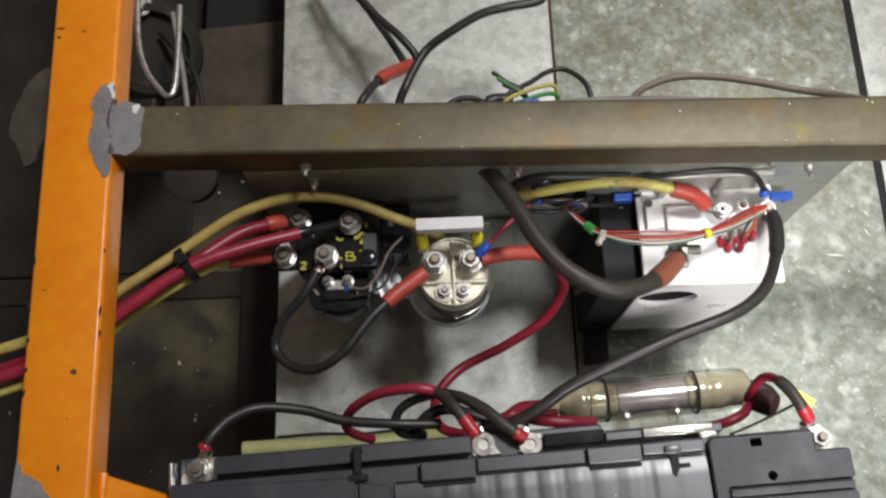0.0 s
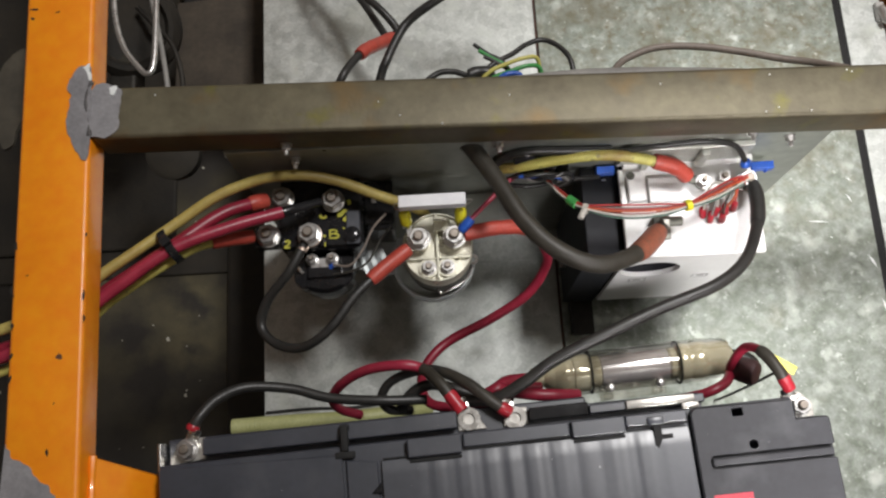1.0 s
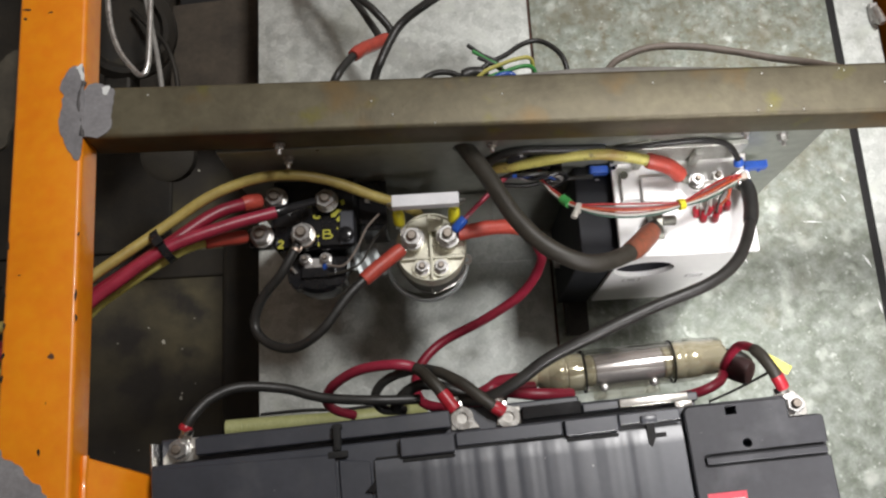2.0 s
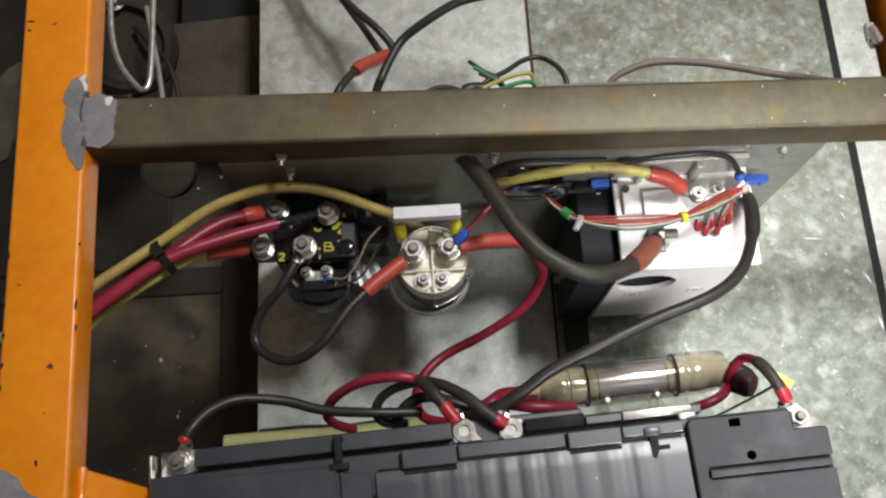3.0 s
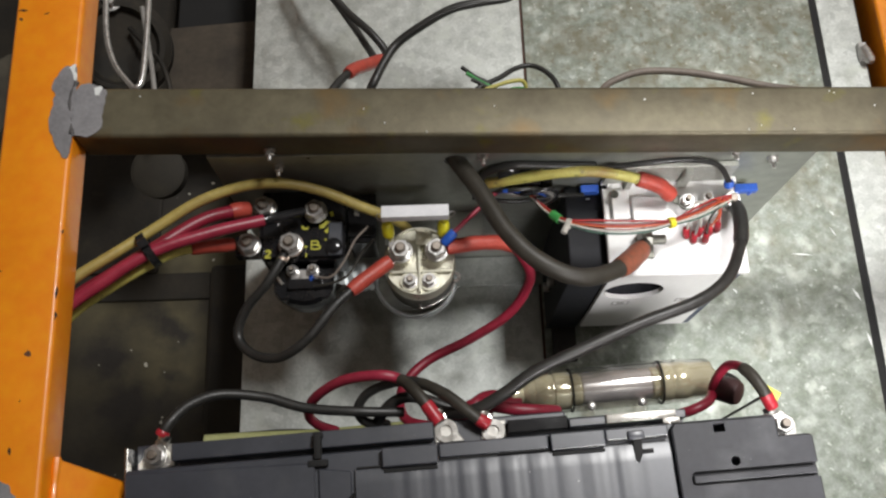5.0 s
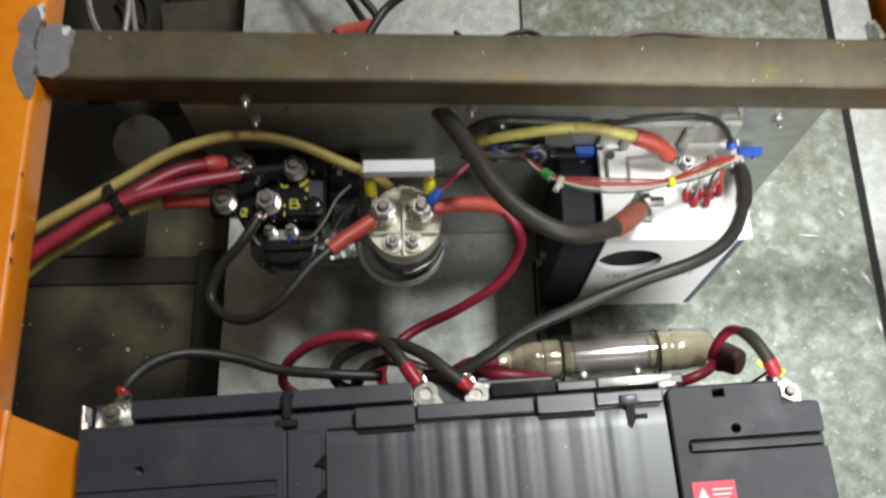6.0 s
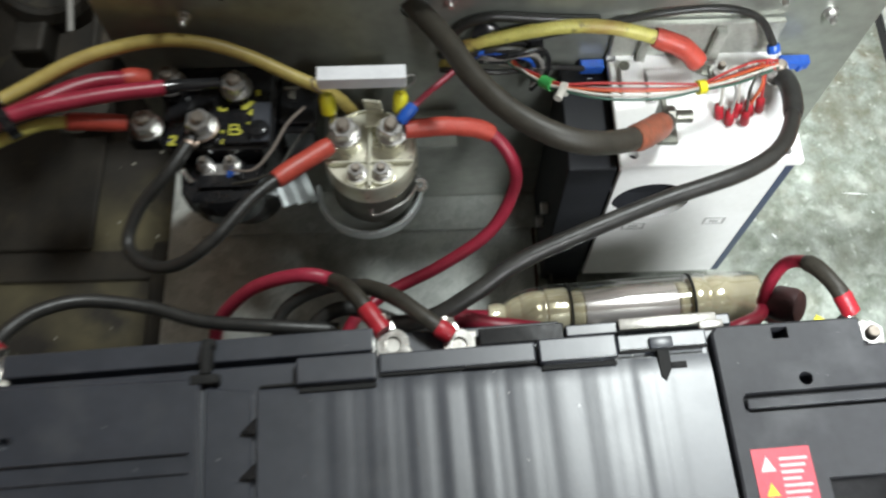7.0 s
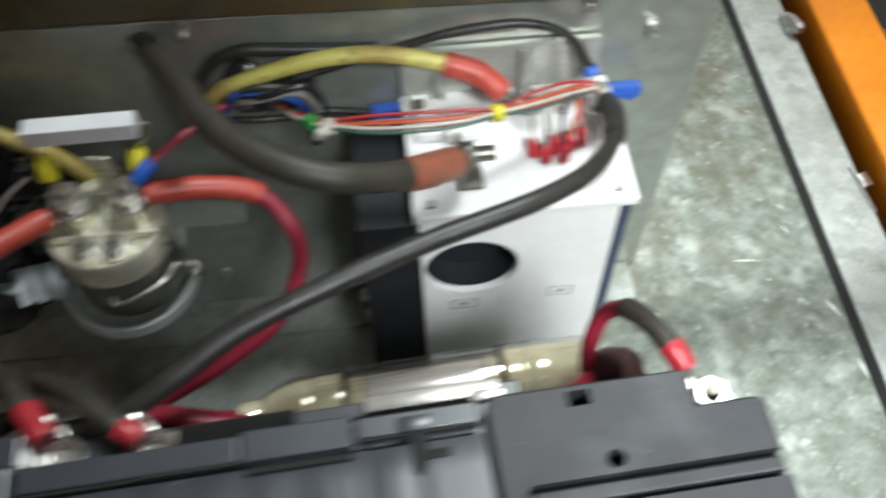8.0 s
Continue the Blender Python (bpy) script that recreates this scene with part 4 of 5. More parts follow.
res = thing("ceramic_resistor", (0.023, 0.365, 0.207), "white rectangular ceramic resistor on wire leads", "resistor")
part("body", box(-0.0005, 0.0465, 0.3527, 0.3615, 0.2072, 0.2162, 0.0006), M_CERAMIC, res)
part("lead", tube(spline([(-0.0005, 0.357, 0.2115), (-0.0035, 0.357, 0.211), (-0.0035, 0.356, 0.205), (0.001, 0.355, 0.2)]), 0.0005, 6), M_STEEL, res, smooth=True)
part("lead", tube(spline([(0.0465, 0.357, 0.2115), (0.0505, 0.357, 0.212), (0.05, 0.357, 0.205), (0.044, 0.356, 0.2)]), 0.0005, 6), M_STEEL, res, smooth=True)
for px, dx in ((0.0025, 0.009), (0.043, -0.0058)):
    part("yellow_crimp", shaped(lathe([(0.0036, 0), (0.0043, 0.0015), (0.0043, 0.009), (0.0032, 0.0115)], 14), look((px + dx * 0.1, 0.348, 0.1905), (px, 0.357, 0.203)) @ pose(0, 0, 0, 180, 0, 0)), M_YELLOW_BRIGHT, res, "yellow insulated crimp", True)
    part("tongue", box(px + dx * 0.3 - 0.002, px + dx * 0.3 + 0.002, 0.339, 0.350, 0.1885, 0.1895, 0.0003), M_TIN, res)

cable("thin_red_wire", "thin pink-red wire with a blue crimp", [(0.042, 0.340, 0.193), (0.047, 0.344, 0.197), (0.057, 0.353, 0.2), (0.068, 0.363, 0.2), (0.080, 0.374, 0.2), (0.09, 0.38, 0.196)], 0.0017, M_RED_BRIGHT, [("blue_crimp", 0.03, 0.28, 0.0019, M_BLUE)], "wire")


# ---- black contactor ----
con = thing("black_contactor", (-0.06, 0.355, 0.08), "glossy black moulded contactor with yellow paint marks", "contactor")
part("housing", merged(prism([(-0.092, 0.341), (-0.088, 0.337), (-0.034, 0.337), (-0.030, 0.34), (-0.029, 0.38), (-0.033, 0.3896), (-0.09, 0.3896), (-0.094, 0.378)], 0.14, 0.1755, 0.0015), box(-0.09, -0.0305, 0.3385, 0.3896, 0.1756, 0.1785, 0.001)), M_BLACK_DEEP, con)
part("coil_can", shaped(lathe([(0.021, 0.085), (0.0225, 0.087), (0.0225, 0.138), (0.0215, 0.1395)], 32), Matrix.Translation((-0.061, 0.354, 0))), M_BLACK_DEEP, con, smooth=True)
part("base", box(-0.084, -0.038, 0.352, 0.3896, 0.08, 0.0848, 0.0006), M_BLACK_METAL, con)
part("lower_block", merged(shaped(lathe([(0.004, 0.0), (0.0125, -0.001), (0.0155, -0.005), (0.0165, -0.012), (0.0165, -0.022)], 28), Matrix.Translation((-0.0605, 0.3205, 0.163)) @ Matrix.Diagonal((1.25, 0.85, 1, 1))), prism([(-0.083, 0.316), (-0.078, 0.311), (-0.045, 0.311), (-0.04, 0.316), (-0.038, 0.3355), (-0.085, 0.3355)], 0.146, 0.162, 0.0015), box(-0.0725, -0.0475, 0.318, 0.334, 0.1622, 0.166, 0.0008)), M_BLACK_DEEP, con)
for dx in (-0.0690, -0.0540):
    fastener(con, dx, 0.3315, 0.1662, 0.0036, 0.003, turn=0.4)
part("link", box(-0.07, -0.05, 0.3255, 0.3325, 0.1655, 0.1662, 0.0002), M_STEEL, con)
part("blue_crimp", shaped(lathe([(0.0018, 0.0), (0.0024, 0.001), (0.0024, 0.008), (0.0016, 0.0095)], 12), look((-0.0545, 0.3285, 0.1665), (-0.0560, 0.3190, 0.160)) @ pose(0, 0, 0, 180, 0, 0)), M_BLUE, con, "dark blue crimp", True)
part("blade", shaped(box(-0.0012, 0.0012, -0.0055, 0.0055, 0.0, 0.0008, 0.0002), pose(-0.0795, 0.3265, 0.1640, 0, 0, 38)), M_TIN, con, "small bright blade terminal")
part("raised_strip", prism([(-0.0412, 0.3386), (-0.0322, 0.3386), (-0.0314, 0.3395), (-0.0312, 0.3640), (-0.0412, 0.3640)], 0.1786, 0.1802, 0.0005), M_BLACK_PLASTIC, con)
part("push_button", shaped(merged(ring(0.0050, 0.0060, 0, 0.0012), lathe([(0.0048, 0), (0.0048, 0.0022), (0.0040, 0.0027)], 24)), Matrix.Translation((-0.0372, 0.3455, 0.1803))), M_BLACK_DEEP, con, smooth=True)
for nx, ny, nz in ((-0.0975, 0.3465, 0.184), (-0.0675, 0.3455, 0.185), (-0.0865, 0.3735, 0.186), (-0.0500, 0.3705, 0.184)):
    fastener(con, nx, ny, nz, 0.0068, 0.0035, turn=nx * 9, seat=0.006)
part("post_pad", merged(*[shaped(lathe([(0.0085, 0.1757), (0.0085, nz - 0.002), (0.007, nz)], 20), Matrix.Translation((nx, ny, 0))) for nx, ny, nz in ((-0.0675, 0.3455, 0.184), (-0.0865, 0.3735, 0.185), (-0.0500, 0.3705, 0.183))]), M_BLACK_DEEP, con, smooth=True)
part("side_ear", box(-0.108, -0.09, 0.339, 0.354, 0.172, 0.183, 0.0012), M_BLACK_DEEP, con)
lug(con, -0.0675, 0.3455, 0.1835, 243, 0.009, 0.003, 0.007, M_COPPER)


part("side_block", merged(box(-0.0275, -0.008, 0.352, 0.3896, 0.128, 0.166, 0.0012), box(-0.0285, -0.007, 0.356, 0.3896, 0.1662, 0.169, 0.0008)), M_BLACK_DEEP, con, "black side block")
part("side_clip", merged(box(-0.0265, -0.0175, 0.3775, 0.3800, 0.1692, 0.1712, 0.0003), box(-0.0235, -0.0195, 0.3720, 0.3774, 0.1692, 0.1704, 0.0003)), M_TIN, con, "bright metal clip")


def dab(pts, r, name="paint_mark"):
    return part(name, shaped(tube(spline([(x, y, 0) for x, y in pts], 5), r, 8, wobble=0.3), Matrix.Translation((0, 0, 0.1788)) @ Matrix.Diagonal((1, 1, 0.15, 1))), M_YELLOW_PAINT, con, "yellow hand-painted mark", True)


dab([(-0.0868, 0.3430), (-0.0850, 0.3438), (-0.0834, 0.3428), (-0.0845, 0.3408), (-0.0868, 0.3388), (-0.0830, 0.3386)], 0.0008)
dab([(-0.0605, 0.3622), (-0.0598, 0.3602), (-0.0568, 0.3600), (-0.0562, 0.3616)], 0.0009)
dab([(-0.0463, 0.3598), (-0.0465, 0.3632), (-0.0432, 0.3645), (-0.0402, 0.3632), (-0.0406, 0.3598), (-0.0434, 0.3566)], 0.0013)
dab([(-0.0455, 0.3610), (-0.0430, 0.3636)], 0.0012)
dab([(-0.0436, 0.3516), (-0.0430, 0.3504)], 0.0008)
dab([(-0.0574, 0.3380), (-0.0572, 0.3410)], 0.0006)
dab([(-0.0395, 0.3725), (-0.0385, 0.3690)], 0.0014)
# plus and B
dab([(-0.0588, 0.3458), (-0.0564, 0.3460)], 0.0004)
dab([(-0.0576, 0.3446), (-0.0577, 0.3470)], 0.0004)
dab([(-0.0536, 0.3440), (-0.0536, 0.3470), (-0.0535, 0.3500)], 0.0006)
dab([(-0.0541, 0.3499), (-0.0502, 0.3501), (-0.0488, 0.3491), (-0.0492, 0.3476), (-0.0532, 0.3472)], 0.0006)
dab([(-0.0502, 0.3472), (-0.0478, 0.3464), (-0.0476, 0.3448), (-0.0494, 0.3440), (-0.0541, 0.3441)], 0.0007)

cable("thin_grey_wire", "thin dark wire hanging between the contactors", [(-0.062, 0.323, 0.158), (-0.054, 0.32, 0.165), (-0.04, 0.321, 0.168), (-0.027, 0.327, 0.17), (-0.017, 0.343, 0.172), (-0.008, 0.352, 0.175)], 0.0009, M_RUBBER_GREY, category="wire")
cable("thin_grey_wire", "thin grey wires hanging between the contactors", [(-0.053, 0.326, 0.17), (-0.04, 0.324, 0.174), (-0.03, 0.335, 0.176), (-0.022, 0.35, 0.178), (-0.012, 0.36, 0.18)], 0.0008, M_CONDUIT, category="wire")


# ---- power cables ----
cable("thick_black_cable", "thick dusty black power cable with faded red shrink sleeve", [(0.030, 0.44, 0.205), (0.049, 0.398, 0.222), (0.067, 0.364, 0.234), (0.083, 0.332, 0.2408), (0.1035, 0.3095, 0.2425), (0.13, 0.299, 0.238), (0.159, 0.309, 0.222), (0.183, 0.331, 0.200)], 0.0061, M_RUBBER_GREY, [("heat_shrink", 0.86, 0.995, 0.0012, M_SHRINK_BROWN)])
lug(ctl, 0.2185, 0.3662, 0.1908, 158, 0.0058, 0.006, 0.007, M_CAN)
cable("yellow_cable", "dirty yellow power cable arching over the black contactor", [(-0.4, 0.25, 0.225), (-0.25, 0.285, 0.228), (-0.195, 0.320, 0.224), (-0.157, 0.348, 0.218), (-0.129, 0.3665, 0.218), (-0.104, 0.377, 0.217), (-0.083, 0.381, 0.216), (-0.061, 0.3805, 0.213), (-0.040, 0.377, 0.206), (-0.016, 0.369, 0.197), (0.001, 0.3645, 0.189), (0.011, 0.3645, 0.172), (0.016, 0.367, 0.15), (0.017, 0.37, 0.128)], 0.0038, M_YELLOW_SHADED)
cable("yellow_cable", "dirty yellow power cable to the controller with an orange-red sleeve", [(0.068, 0.3865, 0.178), (0.071, 0.3855, 0.188), (0.076, 0.383, 0.1985), (0.085, 0.381, 0.2055), (0.102, 0.3815, 0.211), (0.129, 0.3825, 0.216), (0.155, 0.3815, 0.216), (0.178, 0.378, 0.212), (0.196, 0.374, 0.2065), (0.2065, 0.3685, 0.199)], 0.0040, M_YELLOW, [("heat_shrink", 0.80, 1.0, 0.0019, M_SHRINK)])
cable("red_cable", "dark red power cable with orange-red shrink sleeve", [(-0.4, 0.236, 0.212), (-0.25, 0.276, 0.215), (-0.197, 0.307, 0.219), (-0.158, 0.331, 0.221), (-0.126, 0.356, 0.212), (-0.105, 0.366, 0.203), (-0.096, 0.3695, 0.197)], 0.0046, M_RED, [("heat_shrink", 0.82, 1.0, 0.0013, M_SHRINK)])
red = cable("red_cable", "dark red power cable with a thin black shrink end", [(-0.4, 0.228, 0.222), (-0.25, 0.268, 0.224), (-0.194, 0.303, 0.226), (-0.156, 0.329, 0.225), (-0.117, 0.3455, 0.217), (-0.083, 0.357, 0.207)], 0.0044, M_RED_BRIGHT)
part("black_sleeve", tube(spline([(-0.086, 0.356, 0.2077), (-0.076, 0.3595, 0.2045), (-0.066, 0.3635, 0.1995), (-0.0575, 0.3675, 0.1945)]), lambda u: 0.0040 - 0.0010 * u, 12), M_BLACK_DEEP, red, "glossy black shrink sleeve", True)
cable("yellow_cable", "thin yellow cable with an orange-red shrink sleeve", [(-0.4, 0.222, 0.21), (-0.25, 0.262, 0.212), (-0.198, 0.3, 0.213), (-0.153, 0.328, 0.213), (-0.133, 0.338, 0.206), (-0.107, 0.345, 0.192)], 0.0034, M_YELLOW, [("heat_shrink", 0.8, 1.0, 0.0016, M_SHRINK)])
tie = thing("cable_tie", (-0.157, 0.333, 0.21), "black cable tie round the cable bundle", "cable tie")
TM = Matrix.Translation((-0.157, 0.333, 0.2205)) @ Matrix.Rotation(radians(33), 4, "Z") @ Matrix.Rotation(radians(90), 4, "Y")
part("band", shaped(merged(shaped(ring(0.0098, 0.0112, -0.0028, 0.0028, 28), Matrix.Diagonal((1.05, 1.15, 1, 1))), box(-0.015, -0.0095, -0.003, 0.003, -0.0035, 0.0035, 0.0006)), TM), M_BLACK_DEEP, tie)

cable("black_cable", "black power cable looping between the contactors with a red sleeve", [(-0.0705, 0.341, 0.1855), (-0.083, 0.319, 0.184), (-0.1, 0.301, 0.176), (-0.106, 0.283, 0.170), (-0.094, 0.269, 0.174), (-0.074, 0.264, 0.184), (-0.054, 0.274, 0.192), (-0.035, 0.297, 0.193), (-0.017, 0.314, 0.190), (0.004, 0.3305, 0.187)], 0.0035, M_RUBBER, [("heat_shrink", 0.86, 1.0, 0.0019, M_SHRINK)])
cable("red_cable", "red power cable sweeping from the solenoid to the tray", [(0.044, 0.339, 0.187), (0.07, 0.344, 0.181), (0.091, 0.344, 0.173), (0.104, 0.332, 0.163), (0.106, 0.322, 0.146), (0.092, 0.305, 0.124), (0.062, 0.289, 0.111), (0.028, 0.274, 0.105), (0.01, 0.256, 0.11), (0.006, 0.238, 0.12), (0.012, 0.225, 0.128), (0.03, 0.219, 0.135)], 0.0038, M_RED, [("heat_shrink", 0.0, 0.2, 0.0016, M_SHRINK)])
cable("black_cable", "long black power cable from the controller to the battery", [(0.252, 0.366, 0.192), (0.2530, 0.352, 0.199), (0.2475, 0.329, 0.208), (0.2300, 0.3, 0.226), (0.206, 0.282, 0.235), (0.167, 0.268, 0.237), (0.13, 0.253, 0.238), (0.097, 0.239, 0.236), (0.076, 0.226, 0.232), (0.055, 0.217, 0.225), (0.03, 0.2195, 0.21)], 0.0041, M_RUBBER_MID, [("black_sleeve", 0.0, 0.2, 0.0012, M_RUBBER)])
cable("black_cable", "black cable from the battery end terminal", [(-0.1385, 0.2075, 0.2275), (-0.133, 0.217, 0.227), (-0.123, 0.228, 0.221), (-0.106, 0.235, 0.213), (-0.078, 0.233, 0.207), (-0.052, 0.2255, 0.206), (-0.018, 0.222, 0.206), (0.012, 0.2215, 0.2)], 0.0034, M_RUBBER, [("red_tip", 0.0, 0.06, 0.001, M_RED_TIP)])
cable("red_cable", "bright red cable arching to a battery terminal", [(-0.040, 0.2185, 0.135), (-0.052, 0.2220, 0.148), (-0.0560, 0.2275, 0.164), (-0.0485, 0.2355, 0.184), (-0.0290, 0.2425, 0.204), (-0.0050, 0.2435, 0.2165), (0.0105, 0.2405, 0.2165), (0.0225, 0.2285, 0.2280), (0.0355, 0.2105, 0.2285)], 0.0035, M_RED_BRIGHT, [("black_sleeve", 0.75, 0.95, 0.0005, M_RUBBER_GREY), ("red_tip", 0.93, 1.0, 0.0011, M_RED_TIP)])
cable("black_cable", "black cable arching to a battery terminal", [(0.0, 0.2165, 0.18), (-0.013, 0.2165, 0.194), (-0.0185, 0.224, 0.196), (-0.013, 0.2335, 0.200), (0.001, 0.2390, 0.206), (0.0195, 0.2395, 0.2125), (0.039, 0.2285, 0.2260), (0.055, 0.2150, 0.2310), (0.066, 0.2075, 0.2285)], 0.0032, M_RUBBER, [("black_sleeve", 0.66, 0.95, 0.0007, M_RUBBER_GREY), ("red_tip", 0.93, 1.0, 0.0012, M_RED_TIP)])
cable("black_cable", "coiled black cable tucked behind the battery", [(-0.006, 0.2165, 0.19), (0.0, 0.224, 0.198), (0.009, 0.2295, 0.203), (0.02, 0.2305, 0.204), (0.034, 0.2265, 0.2), (0.05, 0.222, 0.195), (0.07, 0.222, 0.18)], 0.0038, M_RUBBER)
cable("red_cable", "dark red cable entering the fuse holder", [(0.0865, 0.2345, 0.171), (0.077, 0.2335, 0.175), (0.067, 0.2315, 0.185), (0.058, 0.2255, 0.19), (0.045, 0.222, 0.18), (0.03, 0.2235, 0.16)], 0.0045, M_RED)
cable("red_cable", "dark red cable beside the fuse holder inlet", [(0.091, 0.2270, 0.182), (0.078, 0.2265, 0.186), (0.066, 0.2225, 0.190), (0.052, 0.2185, 0.186), (0.036, 0.2195, 0.172)], 0.0038, M_RED)
cable("red_cable", "dark red cable running below the fuse holder", [(0.062, 0.2255, 0.205), (0.072, 0.2225, 0.207), (0.085, 0.2205, 0.203), (0.1, 0.2195, 0.2), (0.115, 0.2195, 0.192)], 0.0042, M_RED)
cable("red_cable", "dark red cable emerging beside the fuse holder foot", [(0.176, 0.2125, 0.185), (0.190, 0.2135, 0.197), (0.203, 0.2165, 0.203), (0.214, 0.222, 0.200), (0.220, 0.2295, 0.192)], 0.0034, M_RED)
cable("red_cable", "dark red cable with a black sleeve at the battery end", [(0.2245, 0.2425, 0.171), (0.236, 0.241, 0.17), (0.242, 0.236, 0.172), (0.238, 0.23, 0.176), (0.226, 0.2275, 0.182), (0.2195, 0.231, 0.194), (0.2205, 0.2375, 0.206), (0.2255, 0.2425, 0.217), (0.2315, 0.2365, 0.229), (0.238, 0.2235, 0.234), (0.2445, 0.2125, 0.2295)], 0.0031, M_RED, [("black_sleeve", 0.0, 0.26, 0.0022, M_RUBBER), ("black_sleeve", 0.78, 0.95, 0.0008, M_RUBBER_GREY), ("red_tip", 0.93, 1.0, 0.0012, M_RED_TIP)])
plug = thing("rubber_plug", (0.23, 0.229, 0.19), "round dark maroon rubber end plug beside the fuse holder", "plug")
part("plug", shaped(lathe([(0.003, -0.008), (0.0075, -0.007), (0.0088, -0.004), (0.0088, 0.004), (0.0075, 0.007), (0.003, 0.008)], 24), pose(0.2298, 0.229, 0.196, 25, 50, 0)), material("maroon_rubber", (0.075, 0.035, 0.035), (0.045, 0.022, 0.022), 0.5, 0, 120, 0.1), plug, smooth=True)
tag = thing("marker_tag", (0.264, 0.2245, 0.001), "small yellow marker tag on a black wire behind the battery corner", "tag")
part("wire", tube(spline([(0.262, 0.2235, 0.0018), (0.266, 0.2260, 0.04), (0.273, 0.2310, 0.09), (0.2815, 0.2365, 0.1195)]), 0.0012, 8), M_RUBBER, tag, smooth=True)
part("tag", shaped(box(-0.012, 0.008, -0.0036, 0.0036, -0.0006, 0.0006, 0.0003), pose(0.2850, 0.2385, 0.12, 15, 5, -32)), M_YELLOW_BRIGHT, tag)

# control wiring over the controller
cable("thin_black_wire", "thin black wire with a blue crimp", [(0.1, 0.384, 0.2), (0.13, 0.3865, 0.206), (0.167, 0.3845, 0.2185), (0.188, 0.3845, 0.2235), (0.216, 0.385, 0.2245), (0.236, 0.384, 0.217), (0.2465, 0.3785, 0.204), (0.2485, 0.374, 0.199)], 0.0021, M_RUBBER, [("blue_crimp", 0.9, 1.0, 0.0016, M_BLUE)], "wire")
SIGNALS = (("red", M_REDWIRE), ("grey", M_GREYWIRE), ("red", M_REDWIRE), ("orange", M_ORANGEWIRE), ("red", M_REDWIRE), ("white", M_WHITEWIRE), ("dark green", M_DARKGREEN))
for k, (hue, mt) in enumerate(SIGNALS):
    o = (3 - k) * 0.0010
    oz = 0.0012 * math.cos(k * 2.4)
    cable("signal_wire", hue + " insulated signal wire in a bundle", [(0.104 - 0.001 * k, 0.381, 0.193 - 0.004 * (k % 3)), (0.108 + 0.3 * o, 0.3705, 0.196 + oz), (0.1135 + 0.3 * o, 0.361 + 0.3 * o, 0.203 + oz), (0.1215, 0.351 + 0.5 * o, 0.2095 + oz), (0.1295, 0.3455 + 0.5 * o, 0.2135 + oz), (0.145, 0.3415 + 1.3 * o, 0.2160 + oz), (0.163, 0.3395 + 1.5 * o, 0.2172 + oz), (0.183, 0.340 + 1.2 * o, 0.2165 + oz), (0.1995, 0.3425 + 0.5 * o, 0.2155 + oz), (0.217, 0.349 + 1.2 * o, 0.2130 + 1.6 * oz), (0.233, 0.357 + 1.3 * o, 0.2085 + 1.5 * oz), (0.2475, 0.364 + 0.6 * o, 0.2025 + oz)], 0.00076, mt, category="wire")
sleeve = thing("wire_sleeve", (0.126, 0.346, 0.21), "green tape and a white tie round the signal wires", "cable tie")
part("green_tape", tube([Vector((0.119, 0.3545, 0.207)), Vector((0.1235, 0.349, 0.2105))], 0.0036, 10, wobble=0.2), M_GREEN, sleeve, smooth=True)
part("white_tie", merged(tube([Vector((0.1275, 0.3455, 0.213)), Vector((0.1305, 0.344, 0.214))], 0.0037, 10), tube([Vector((0.128, 0.344, 0.215)), Vector((0.1245, 0.3375, 0.216))], 0.0022, 8)), M_WHITEWIRE, sleeve, smooth=True)
part("yellow_tie", tube([Vector((0.1975, 0.342, 0.2155)), Vector((0.2015, 0.343, 0.215))], 0.0039, 10), M_YELLOW_BRIGHT, sleeve, smooth=True)
cable("wiring_loom", "black wiring loom on the mounting panel", [(0.066, 0.385, 0.19), (0.071, 0.3855, 0.205), (0.079, 0.3865, 0.2155), (0.092, 0.3868, 0.2205), (0.107, 0.3868, 0.2195), (0.127, 0.3865, 0.2175), (0.151, 0.3865, 0.2155)], 0.003, M_RUBBER, category="wire loom")
cable("wiring_loom", "dark wiring loom on the mounting panel", [(0.065, 0.3765, 0.188), (0.08, 0.372, 0.193), (0.096, 0.3705, 0.193), (0.111, 0.3735, 0.19), (0.127, 0.375, 0.19), (0.146, 0.3775, 0.184)], 0.0017, M_RUBBER, category="wire loom")
for k in range(5):
    cable("loom_wire", ("black", "blue", "black", "grey", "black")[k] + " thin loom wire bunched on the panel", [(0.076 + 0.003 * k, 0.378, 0.188 + 0.003 * k), (0.084 + 0.004 * k, 0.374 - 0.001 * k, 0.205 + 0.003 * (k % 3)), (0.1 + 0.005 * k, 0.373, 0.209 - 0.004 * (k % 2)), (0.113 + 0.003 * k, 0.3745, 0.199 - 0.003 * k), (0.118, 0.378, 0.18 - 0.004 * k)], 0.0015, (M_RUBBER, M_BLUE, M_RUBBER, M_GREYWIRE, M_BLACK_DEEP)[k], category="wire")
plug = thing("loom_connector", (0.098, 0.379, 0.2), "black loom connector with shiny white and red inserts", "connector")
part("shell", merged(box(0.086, 0.113, 0.377, 0.3896, 0.19, 0.208, 0.002), box(0.113, 0.122, 0.374, 0.3896, 0.188, 0.203, 0.0015)), M_BLACK_DEEP, plug)
part("pin", merged(*[box(0.089 + 0.006 * k, 0.0925 + 0.006 * k, 0.3758, 0.3769, 0.194 + 0.004 * (k % 2), 0.198 + 0.004 * (k % 2), 0.0004) for k in range(4)]), M_TIN, plug)
